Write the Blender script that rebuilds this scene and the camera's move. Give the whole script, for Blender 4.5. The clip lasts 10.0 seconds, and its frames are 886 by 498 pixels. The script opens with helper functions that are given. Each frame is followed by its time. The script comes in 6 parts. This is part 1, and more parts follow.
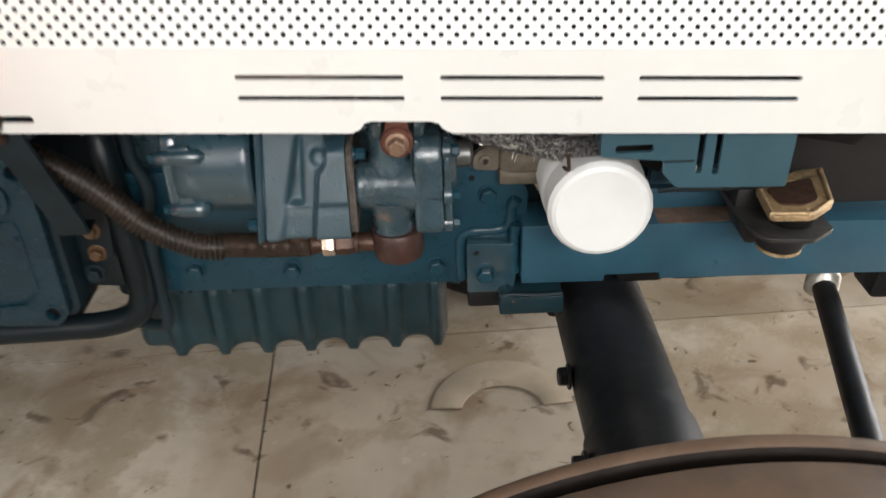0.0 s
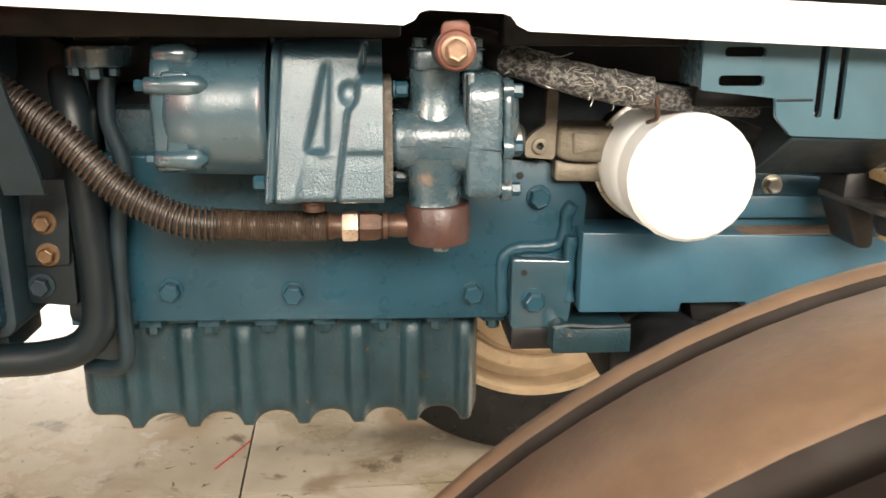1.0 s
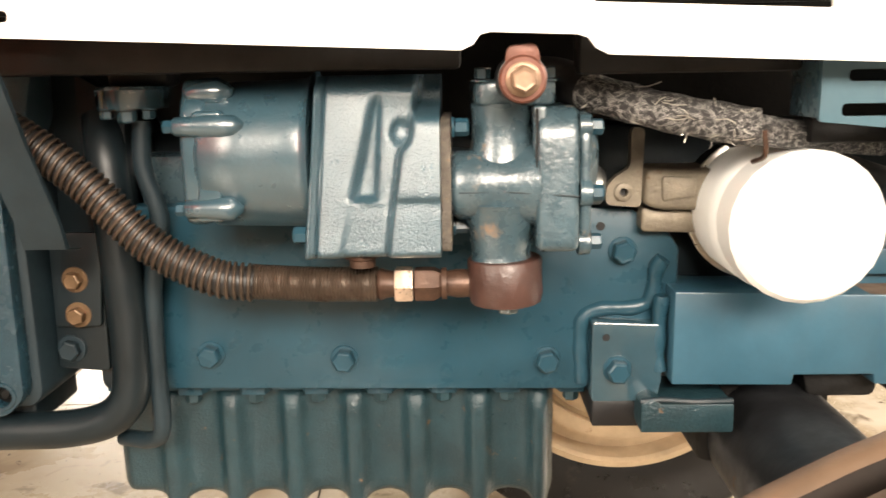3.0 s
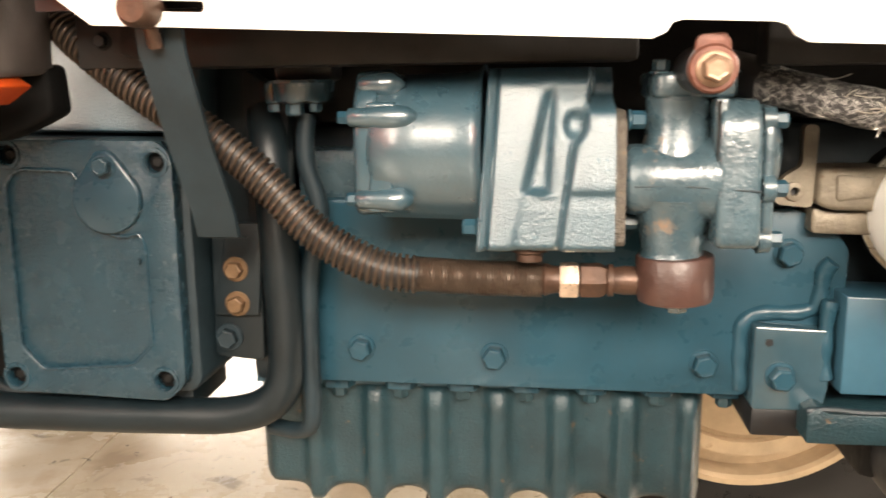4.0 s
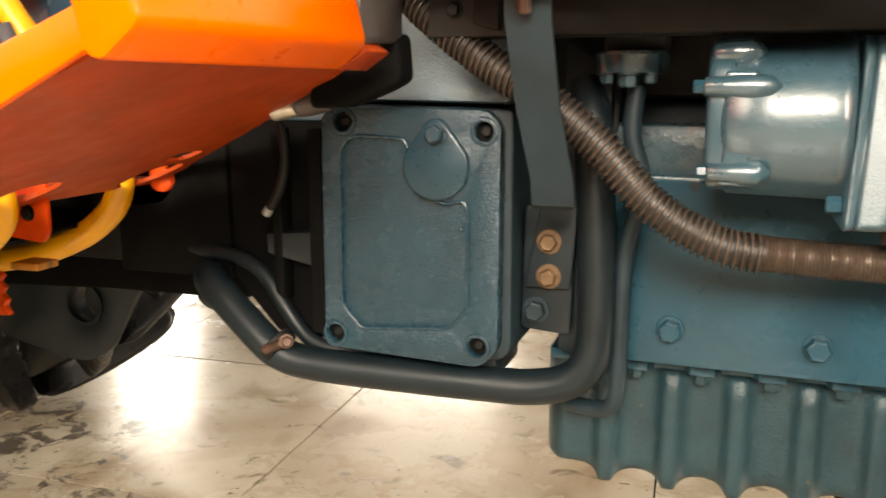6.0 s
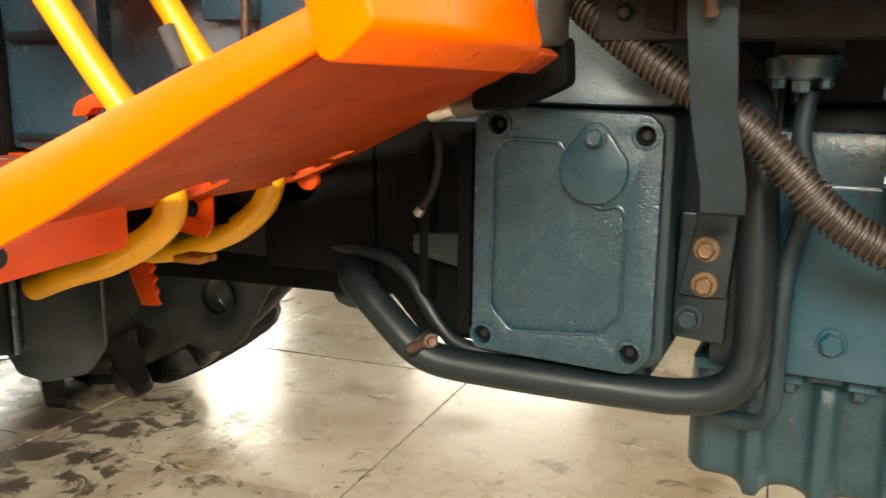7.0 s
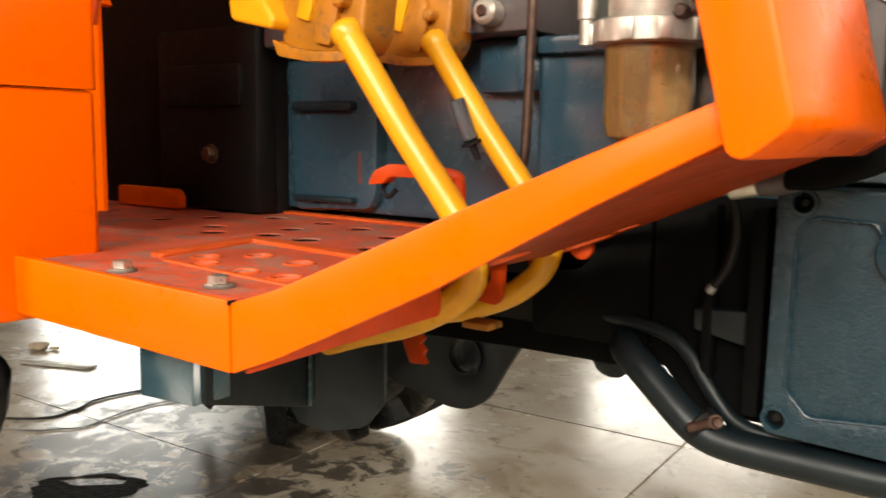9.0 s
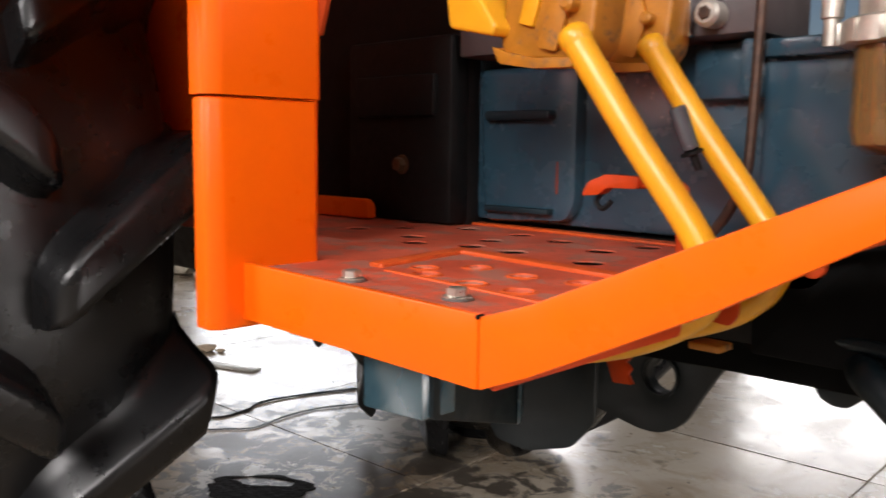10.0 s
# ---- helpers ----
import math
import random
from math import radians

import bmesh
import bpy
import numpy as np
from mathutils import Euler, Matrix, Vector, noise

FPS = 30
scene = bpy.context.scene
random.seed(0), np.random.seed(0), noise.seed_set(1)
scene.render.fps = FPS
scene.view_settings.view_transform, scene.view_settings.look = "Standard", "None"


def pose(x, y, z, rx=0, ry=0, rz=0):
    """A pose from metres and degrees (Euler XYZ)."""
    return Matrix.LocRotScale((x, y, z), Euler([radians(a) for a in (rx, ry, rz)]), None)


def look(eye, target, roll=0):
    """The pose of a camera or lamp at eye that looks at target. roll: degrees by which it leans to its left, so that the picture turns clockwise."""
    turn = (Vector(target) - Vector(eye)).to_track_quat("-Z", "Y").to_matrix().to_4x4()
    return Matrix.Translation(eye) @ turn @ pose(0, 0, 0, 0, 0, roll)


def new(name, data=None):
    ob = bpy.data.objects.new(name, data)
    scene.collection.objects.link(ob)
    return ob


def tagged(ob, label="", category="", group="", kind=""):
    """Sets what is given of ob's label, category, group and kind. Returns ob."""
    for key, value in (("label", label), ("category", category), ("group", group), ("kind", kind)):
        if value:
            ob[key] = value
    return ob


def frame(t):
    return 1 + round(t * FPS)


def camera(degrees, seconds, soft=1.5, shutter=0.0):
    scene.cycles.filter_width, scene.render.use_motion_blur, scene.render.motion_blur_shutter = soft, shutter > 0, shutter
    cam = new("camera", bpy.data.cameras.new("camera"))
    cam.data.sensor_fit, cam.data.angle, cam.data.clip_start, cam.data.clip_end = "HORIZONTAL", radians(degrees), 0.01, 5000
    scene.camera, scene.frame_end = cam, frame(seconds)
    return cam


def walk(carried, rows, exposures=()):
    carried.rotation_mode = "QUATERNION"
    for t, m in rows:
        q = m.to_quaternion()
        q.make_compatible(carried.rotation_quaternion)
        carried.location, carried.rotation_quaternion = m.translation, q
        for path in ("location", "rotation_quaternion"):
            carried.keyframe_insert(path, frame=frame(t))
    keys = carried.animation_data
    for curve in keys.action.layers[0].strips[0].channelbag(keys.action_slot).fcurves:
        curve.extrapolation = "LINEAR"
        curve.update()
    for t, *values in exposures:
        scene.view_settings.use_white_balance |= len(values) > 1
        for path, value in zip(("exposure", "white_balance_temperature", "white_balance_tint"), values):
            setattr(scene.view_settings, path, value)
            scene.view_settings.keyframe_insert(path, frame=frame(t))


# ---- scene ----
cam = camera(55.0, 10.0, soft=1.6, shutter=0.4)
PATH = [
    (0, (0.072, -0.019, 0.894), (0.1, 1.676, -0.167), -1.9),
    (0.2, (0.044, 0.0, 0.823), (0.166, 1.748, -0.141), 0.6),
    (0.3, (0.036, 0.004, 0.786), (0.174, 1.792, -0.1), 1.5),
    (0.4, (0.027, 0.012, 0.74), (0.182, 1.841, -0.055), 1.4),
    (0.5, (0.012, 0.02, 0.7), (0.198, 1.882, -0.006), 0.8),
    (1, (0.006, 0.041, 0.653), (0.149, 1.964, 0.12), 0.3),
    (1.5, (0.025, 0.074, 0.642), (0.134, 2.005, 0.133), -1.2),
    (2, (0.054, 0.096, 0.647), (0.164, 2.038, 0.182), -1.3),
    (2.5, (0.035, 0.11, 0.645), (0.091, 2.061, 0.209), -1.1),
    (3.8, (-0.014, 0.117, 0.626), (-0.217, 2.071, 0.249), -0.9),
    (4, (-0.03, 0.115, 0.626), (-0.265, 2.066, 0.25), -0.8),
    (4.5, (-0.059, 0.11, 0.621), (-0.389, 2.049, 0.258), -0.6),
    (5, (-0.083, 0.107, 0.617), (-0.499, 2.029, 0.254), -0.3),
    (5.5, (-0.1, 0.106, 0.613), (-0.629, 1.998, 0.238), -0.2),
    (6, (-0.121, 0.098, 0.61), (-0.758, 1.956, 0.234), -0.1),
    (7.5, (-0.188, 0.069, 0.613), (-1.072, 1.827, 0.251), 0.7),
    (8, (-0.202, 0.055, 0.617), (-1.169, 1.775, 0.291), 0.9),
    (8.5, (-0.218, 0.045, 0.62), (-1.274, 1.719, 0.331), 0.9),
    (9, (-0.239, 0.036, 0.626), (-1.4, 1.644, 0.364), 0.9),
    (9.5, (-0.267, 0.026, 0.625), (-1.551, 1.539, 0.38), 0.8),
    (10, (-0.3, 0.014, 0.623), (-1.702, 1.421, 0.384), 0.8),
]
EXPOSURES = [(0.0, -1.15, 6350, 10), (0.3, -0.72, 6600, 10), (0.7, 0.03, 7100, 10), (2.0, 0.37, 7600, 12), (5.0, 0.56, 7900, 14), (6.5, 0.37, 7900, 7), (7.5, 0.38, 7700, 4), (8.0, 0.3, 7700, 4), (9.0, -0.3, 7300, 8), (10.0, -0.65, 6450, 14)]
walk(cam, [(t, look(eye, target, roll)) for t, eye, target, roll in PATH], EXPOSURES)

# ---- daylight ----
world = bpy.data.worlds.new("daylight")
scene.world = world
world.use_nodes = True
wn = world.node_tree.nodes
sky = wn.new("ShaderNodeTexSky")
sky.sky_type = "NISHITA"
sky.sun_disc = False
sky.sun_elevation = radians(50)
sky.sun_rotation = radians(160)
wn["Background"].inputs[1].default_value = 0.06
world.node_tree.links.new(sky.outputs[0], wn["Background"].inputs[0])


def area_lamp(name, eye, target, w, h, watts, colour):
    data = bpy.data.lights.new(name, "AREA")
    data.shape, data.size, data.size_y, data.energy, data.color = "RECTANGLE", w, h, watts, colour
    ob = new(name, data)
    ob.matrix_world = look(eye, target)
    return ob


# fill lamp with no seen source, added to brighten the floor
area_lamp("added_east_fill", (4.25, 1.9, 1.3), (0.3, 1.0, 0.0), 2.2, 2.0, 520, (1.0, 0.97, 0.93))
area_lamp("south_window_daylight", (0.6, -2.75, 2.1), (0.4, 0.6, 0.65), 2.5, 0.8, 285, (1.0, 0.97, 0.93))
# second added fill, brightens the right side and faces turned east
area_lamp("added_south_east_fill", (4.25, -1.6, 3.4), (0.2, 0.5, 0.5), 1.3, 1.3, 170, (1.0, 0.97, 0.93))
area_lamp("south_west_window_daylight", (-3.5, -2.75, 2.3), (-0.5, 0.4, 0.6), 1.3, 2.0, 200, (1.0, 0.97, 0.93))
area_lamp("north_door_daylight", (-6.4, 8.1, 2.0), (-4.4, 0.0, 0.3), 0.8, 2.6, 95, (1.0, 0.98, 0.95))
area_lamp("north_window_daylight", (-3.1, 8.1, 1.6), (-2.2, 0.0, 0.3), 1.8, 1.7, 98, (1.0, 0.98, 0.95))
area_lamp("west_window_daylight", (-8.9, 5.9, 2.2), (0.0, 1.6, 0.2), 2.2, 1.9, 120, (0.95, 0.98, 1.0))
sun_data = bpy.data.lights.new("sun", "SUN")
sun_data.energy, sun_data.angle, sun_data.color = 0.8, radians(12), (1.0, 0.96, 0.9)
new("sun", sun_data).matrix_world = look((4, -5, 7), (0, 0, 0))


# ---- materials ----
def material(name, base, rough=0.5, metal=0.0, vary=0.25, scale=40.0, bump=0.1, bump_scale=250.0,
             spots=None, spot_amount=0.0, spot_scale=60.0, coat=0.0, distance=0.001, transmission=0.0, spot_rough=0.8, specular=0.5):
    m = bpy.data.materials.new(name)
    m.use_nodes = True
    nt = m.node_tree
    n, l = nt.nodes, nt.links
    b = n["Principled BSDF"]
    geo = n.new("ShaderNodeNewGeometry")

    def noise_at(s, detail=5.0, roughness=0.6):
        t = n.new("ShaderNodeTexNoise")
        t.inputs["Scale"].default_value, t.inputs["Detail"].default_value, t.inputs["Roughness"].default_value = s, detail, roughness
        l.new(geo.outputs["Position"], t.inputs["Vector"])
        return t.outputs["Fac"]

    def ramp(fac, stops):
        r = n.new("ShaderNodeValToRGB")
        while len(r.color_ramp.elements) < len(stops):
            r.color_ramp.elements.new(0.5)
        for e, (p, c) in zip(r.color_ramp.elements, stops):
            e.position, e.color = p, (*c, 1)
        l.new(fac, r.inputs[0])
        return r.outputs[0]

    def mixed(fac, a, c):
        mx = n.new("ShaderNodeMix")
        mx.data_type = "RGBA"
        for socket, v in ((mx.inputs[0], fac), (mx.inputs[6], a), (mx.inputs[7], c)):
            if hasattr(v, "is_linked"):
                l.new(v, socket)
            else:
                socket.default_value = v if isinstance(v, float) else (*v, 1)
        return mx.outputs[2]

    lo = tuple(c * (1 - vary) for c in base)
    hi = tuple(min(1, c * (1 + vary)) for c in base)
    colour = ramp(noise_at(scale), [(0.3, lo), (0.7, hi)])
    fine = ramp(noise_at(scale * 9), [(0.3, (0.85, 0.85, 0.85)), (0.7, (1, 1, 1))])
    mul = n.new("ShaderNodeMix")
    mul.data_type, mul.blend_type = "RGBA", "MULTIPLY"
    mul.inputs[0].default_value = min(1.0, vary * 2.5)
    l.new(colour, mul.inputs[6])
    l.new(fine, mul.inputs[7])
    colour = mul.outputs[2]
    rough_out = ramp(noise_at(scale * 2.3), [(0.25, (max(0, rough - 0.1),) * 3), (0.75, (min(1, rough + 0.12),) * 3)])
    if spots:
        mask = ramp(noise_at(spot_scale, 8.0, 0.7), [(0.72 - spot_amount, (0, 0, 0)), (0.80 - spot_amount, (1, 1, 1))])
        colour = mixed(mask, colour, spots)
        rough_out = mixed(mask, rough_out, (spot_rough,) * 3)
    l.new(colour, b.inputs["Base Color"])
    l.new(rough_out, b.inputs["Roughness"])
    b.inputs["Metallic"].default_value = metal
    b.inputs["Specular IOR Level"].default_value = specular
    b.inputs["Coat Weight"].default_value = coat
    b.inputs["Coat Roughness"].default_value = 0.22
    b.inputs["Transmission Weight"].default_value = transmission
    if bump:
        bp = n.new("ShaderNodeBump")
        bp.inputs["Strength"].default_value, bp.inputs["Distance"].default_value = bump, distance
        l.new(noise_at(bump_scale, 3.0), bp.inputs["Height"])
        l.new(bp.outputs[0], b.inputs["Normal"])
    return m


RUST = (0.22, 0.1, 0.045)
BLUE = (0.034, 0.083, 0.11)
blue = material("blue_paint", tuple(c * 0.75 for c in BLUE), 0.2, specular=1.0, coat=1.0, vary=0.15, scale=25, bump=0.12, bump_scale=300, spots=RUST, spot_amount=-0.012, spot_scale=90)
blue_barrel = material("blue_barrel_paint", tuple(c * 0.75 for c in BLUE), 0.32, specular=1.0, coat=1.0, vary=0.15, scale=25, bump=0.25, bump_scale=420, spots=RUST, spot_amount=-0.012, spot_scale=90)
blue_plate = material("blue_plate_paint", (0.0125, 0.048, 0.070), 0.3, specular=0.38, vary=0.16, scale=18, bump=0.16, bump_scale=120, spots=(0.13, 0.2, 0.24), spot_amount=-0.045, spot_scale=170)
blue_rail = material("blue_rail_paint", (0.026, 0.082, 0.12), 0.34, specular=0.5, vary=0.16, scale=18, bump=0.16, bump_scale=120, spots=(0.13, 0.2, 0.24), spot_amount=-0.06, spot_scale=170)
blue_cast = material("blue_cast_paint", tuple(c * 0.75 for c in BLUE), 0.34, vary=0.2, scale=30, bump=0.62, bump_scale=680, distance=0.0014, specular=1.0, coat=0.25, spots=RUST, spot_amount=-0.01, spot_scale=70)
pan_paint = material("blue_pan_paint", (0.011, 0.034, 0.043), 0.36, vary=0.25, scale=35, bump=0.8, bump_scale=420, specular=0.45, spots=(0.15, 0.085, 0.045), spot_amount=0.09, spot_scale=95)
case_paint = material("grey_blue_case_paint", (0.023, 0.061, 0.089), 0.24, specular=0.9, coat=0.4, vary=0.12, scale=12, bump=0.22, bump_scale=260)
cover_cast = material("dark_blue_cast_paint", (0.0088, 0.031, 0.045), 0.25, specular=0.5, vary=0.22, scale=26, bump=0.5, bump_scale=640, distance=0.0012, spots=(0.06, 0.045, 0.032), spot_amount=0.06, spot_scale=24)
cover_smooth = material("smooth_dark_blue_paint", (0.010, 0.033, 0.048), 0.27, specular=0.5, vary=0.15, scale=26, bump=0.12, bump_scale=300)
blue_rusty = material("worn_blue_paint", (0.038, 0.07, 0.086), 0.27, specular=0.9, coat=0.3, vary=0.25, scale=40, bump=0.4, bump_scale=350, spots=(0.17, 0.11, 0.07), spot_amount=0.12, spot_scale=45)
guard_blue = material("blue_sheet_paint", (0.040, 0.092, 0.118), 0.35, specular=0.6, vary=0.12, scale=20, bump=0.12, bump_scale=200, spots=(0.2, 0.15, 0.1), spot_amount=-0.03, spot_scale=60)
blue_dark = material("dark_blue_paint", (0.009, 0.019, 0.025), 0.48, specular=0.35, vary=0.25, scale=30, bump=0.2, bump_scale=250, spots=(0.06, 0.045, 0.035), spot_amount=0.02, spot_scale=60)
grey_cast = material("bare_casting", (0.2, 0.17, 0.13), 0.5, 0.4, vary=0.3, scale=60, bump=0.6, bump_scale=400, spots=(0.16, 0.1, 0.06), spot_amount=0.1)
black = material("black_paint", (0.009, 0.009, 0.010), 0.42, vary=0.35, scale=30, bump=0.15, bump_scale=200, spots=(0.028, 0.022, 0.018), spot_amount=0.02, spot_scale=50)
axle_black = material("scuffed_black_paint", (0.013, 0.014, 0.016), 0.46, vary=0.4, scale=25, bump=0.2, bump_scale=150, spots=(0.16, 0.1, 0.06), spot_amount=0.06, spot_scale=28)
# greasy iron, its base lowered further to stand in for shade
shade_grease = material("greasy_shade_dark_iron", (0.004, 0.0038, 0.0038), 0.58, specular=0.25, vary=0.5, scale=40, bump=0.6, bump_scale=150, spots=(0.014, 0.010, 0.008), spot_amount=0.04, spot_scale=40)
orange = material("orange_paint", (0.84, 0.112, 0.0012), 0.32, vary=0.03, scale=12, bump=0.05, bump_scale=120, specular=0.15)
orange_dusty = material("dusty_orange_paint", (0.55, 0.085, 0.035), 0.6, vary=0.2, scale=18, bump=0.25, bump_scale=300, spots=(0.36, 0.125, 0.08), spot_amount=0.22, spot_scale=22)
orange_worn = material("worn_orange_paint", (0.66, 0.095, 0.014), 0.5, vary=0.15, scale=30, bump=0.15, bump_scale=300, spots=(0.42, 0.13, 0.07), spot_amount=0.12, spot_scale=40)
# orange with a darkened base that stands in for shade on undersides
orange_shaded = material("shade_dark_orange_paint", (0.34, 0.042, 0.007), 0.5, vary=0.2, scale=20, bump=0.15, bump_scale=200, specular=0.2, spots=(0.12, 0.025, 0.01), spot_amount=0.04, spot_scale=25)
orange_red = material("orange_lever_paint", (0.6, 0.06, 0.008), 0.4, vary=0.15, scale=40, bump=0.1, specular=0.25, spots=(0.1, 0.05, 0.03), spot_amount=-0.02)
yellow = material("yellow_paint", (0.78, 0.36, 0.012), 0.35, vary=0.08, scale=25, bump=0.1, bump_scale=160, spots=(0.12, 0.07, 0.03), spot_amount=-0.02, spot_scale=60)
yellow_worn = material("worn_yellow_paint", (0.40, 0.15, 0.010), 0.48, vary=0.2, scale=40, bump=0.3, bump_scale=260, spots=(0.15, 0.085, 0.04), spot_amount=0.15, spot_scale=45)
white = material("white_enamel", (0.8, 0.79, 0.75), 0.32, vary=0.03, scale=10, bump=0.03, bump_scale=90)
white_filter = material("white_filter_paint", (0.82, 0.82, 0.8), 0.35, vary=0.03, scale=30, bump=0.04, spots=(0.5, 0.47, 0.4), spot_amount=-0.04)
rubber = material("tyre_rubber", (0.007, 0.007, 0.0075), 0.3, vary=0.3, scale=15, bump=0.15, bump_scale=220, spots=(0.026, 0.023, 0.02), spot_amount=0.10, spot_scale=9, spot_rough=0.45, specular=0.35)
rubber_dusty = material("dusty_tyre_rubber", (0.125, 0.079, 0.05), 0.5, vary=0.42, scale=11, bump=0.35, bump_scale=200, spots=(0.2, 0.128, 0.08), spot_amount=0.15, spot_scale=9)
rubber_black = material("black_rubber", (0.011, 0.01, 0.01), 0.5, vary=0.3, scale=30, bump=0.3, bump_scale=200)
cream = material("cream_rim_paint", (0.46, 0.34, 0.22), 0.45, vary=0.15, scale=20, bump=0.1, spots=(0.2, 0.1, 0.05), spot_amount=0.05, spot_scale=25)
rust_cup = material("brown_primer", (0.05, 0.023, 0.018), 0.4, vary=0.3, scale=80, bump=0.35, bump_scale=300, spots=(0.2, 0.12, 0.08), spot_amount=0.02, spot_scale=80)
bronze = material("brown_spring_steel", (0.07, 0.049, 0.036), 0.4, 0.5, vary=0.35, scale=60, bump=0.15, bump_scale=300, spots=(0.045, 0.026, 0.017), spot_amount=0.14, spot_scale=50)
rusty = material("rusty_fitting", (0.075, 0.04, 0.027), 0.45, 0.45, vary=0.4, scale=120, bump=0.3, bump_scale=400, spots=(0.5, 0.36, 0.24), spot_amount=0.02, spot_scale=140)
zinc = material("zinc_steel", (0.6, 0.57, 0.5), 0.32, 0.85, vary=0.2, scale=100, bump=0.1, spots=(0.35, 0.25, 0.15), spot_amount=0.03)
brass = material("yellow_zinc", (0.15, 0.092, 0.052), 0.4, 0.6, vary=0.3, scale=150, bump=0.25, bump_scale=500, spots=(0.09, 0.042, 0.024), spot_amount=0.1, spot_scale=150)
copper = material("copper_paint", (0.26, 0.165, 0.11), 0.4, 0.45, vary=0.25, scale=120, bump=0.2, bump_scale=500, spots=(0.26, 0.09, 0.05), spot_amount=0.07, spot_scale=120)
chrome = material("bright_steel", (0.7, 0.7, 0.7), 0.18, 1.0, vary=0.1, scale=60, bump=0.03)
gold_cast = material("pale_brass_casting", (0.40, 0.28, 0.15), 0.45, 0.45, vary=0.35, scale=60, bump=1.0, bump_scale=130, distance=0.003, spots=(0.2, 0.1, 0.045), spot_amount=0.1, spot_scale=55)
alloy = material("die_cast_alloy", (0.55, 0.52, 0.46), 0.4, 0.7, vary=0.2, scale=60, bump=0.25, bump_scale=350, spots=(0.25, 0.17, 0.1), spot_amount=0.06)
amber = material("amber_fuel_bowl", (0.38, 0.21, 0.075), 0.06, vary=0.15, scale=14, bump=0.0, transmission=0.5, coat=1.0, specular=0.8, spots=(0.26, 0.12, 0.03), spot_amount=0.1, spot_scale=14, spot_rough=0.1)
plaster = material("grey_plaster", (0.12, 0.115, 0.105), 0.8, vary=0.08, scale=1.5, bump=0.2, bump_scale=30, distance=0.004)
hall_ceiling = material("grey_sheet_ceiling", (0.13, 0.13, 0.13), 0.7, vary=0.1, scale=2, bump=0.1)
damper_steel = material("dark_glossy_steel", (0.14, 0.16, 0.18), 0.16, 0.5, vary=0.2, scale=60, bump=0.05, specular=0.8)
hood_brown = material("dark_brown_hood", (0.011, 0.0098, 0.0092), 0.6, specular=0.3, vary=0.3, scale=30, bump=0.2, bump_scale=160)
mount_steel = material("dark_mount_steel", (0.06, 0.058, 0.055), 0.4, 0.5, vary=0.3, scale=60, bump=0.2, spots=(0.1, 0.06, 0.035), spot_amount=0.06)
# near-black that stands in for shade under and behind parts
matte_black = material("matte_shade_black", (0.004, 0.004, 0.004), 0.9, specular=0.08, vary=0.2, scale=20, bump=0.1)
grout = material("dark_grout", (0.02, 0.015, 0.012), 0.9, specular=0.1, vary=0.3, scale=30, bump=0.4)
debris = material("stone_rubble", (0.3, 0.26, 0.2), 0.85, vary=0.4, scale=30, bump=0.8, bump_scale=60, distance=0.01)
oil = material("dried_oil", (0.008, 0.006, 0.005), 0.75, specular=0.12, vary=0.5, scale=40, bump=0.8, bump_scale=70, distance=0.004)
flap_rubber = material("dusty_flap_rubber", (0.05, 0.04, 0.036), 0.5, vary=0.25, scale=30, bump=0.2, bump_scale=200, spots=(0.1, 0.08, 0.07), spot_amount=0.05, spot_scale=25)
zinc_dark = material("dull_steel_plate", (0.2, 0.2, 0.19), 0.4, 0.6, vary=0.25, scale=60, bump=0.15, spots=(0.1, 0.07, 0.05), spot_amount=0.08)
rusty_top = material("brown_dust", (0.16, 0.11, 0.08), 0.75, vary=0.35, scale=60, bump=0.4, spots=(0.07, 0.1, 0.12), spot_amount=0.1, spot_scale=35)
rusty_joint = material("gritty_joint", (0.14, 0.12, 0.1), 0.5, 0.2, vary=0.4, scale=200, bump=1.0, bump_scale=900, distance=0.002, spots=(0.25, 0.13, 0.06), spot_amount=0.12, spot_scale=200)
copper_red = material("reddish_copper", (0.14, 0.05, 0.033), 0.45, 0.3, vary=0.3, scale=100, bump=0.3, bump_scale=400, spots=(0.12, 0.16, 0.17), spot_amount=0.08, spot_scale=90)
pale_nut = material("bare_nut_steel", (0.6, 0.46, 0.36), 0.3, 0.6, vary=0.25, scale=150, bump=0.1, spots=(0.35, 0.16, 0.08), spot_amount=0.05, spot_scale=200)
# blue-black paint, also lowered to stand in for shade below the step
pipe_black = material("blue_black_pipe_paint", (0.0046, 0.0095, 0.0122), 0.42, specular=0.35, vary=0.25, scale=20, bump=0.1, bump_scale=160, spots=(0.02, 0.014, 0.01), spot_amount=0.03, spot_scale=40)
seat_grey = material("brown_grey_sheet", (0.09, 0.07, 0.07), 0.4, vary=0.2, scale=20, bump=0.15)
rubber_brown = material("brown_tyre_rubber", (0.018, 0.013, 0.0105), 0.62, specular=0.12, vary=0.3, scale=25, bump=0.1, bump_scale=260, spots=(0.05, 0.034, 0.025), spot_amount=0.03, spot_scale=18)
brass_wood = material("brown_scrap", (0.55, 0.43, 0.3), 0.8, vary=0.3, scale=50, bump=0.4)
pale_sheet = material("pale_beige_sheet", (0.42, 0.35, 0.26), 0.5, vary=0.12, scale=12, bump=0.15, spots=(0.3, 0.23, 0.16), spot_amount=0.15, spot_scale=15)
red_line = material("red_thread", (0.5, 0.03, 0.02), 0.7, vary=0.1, bump=0.1)


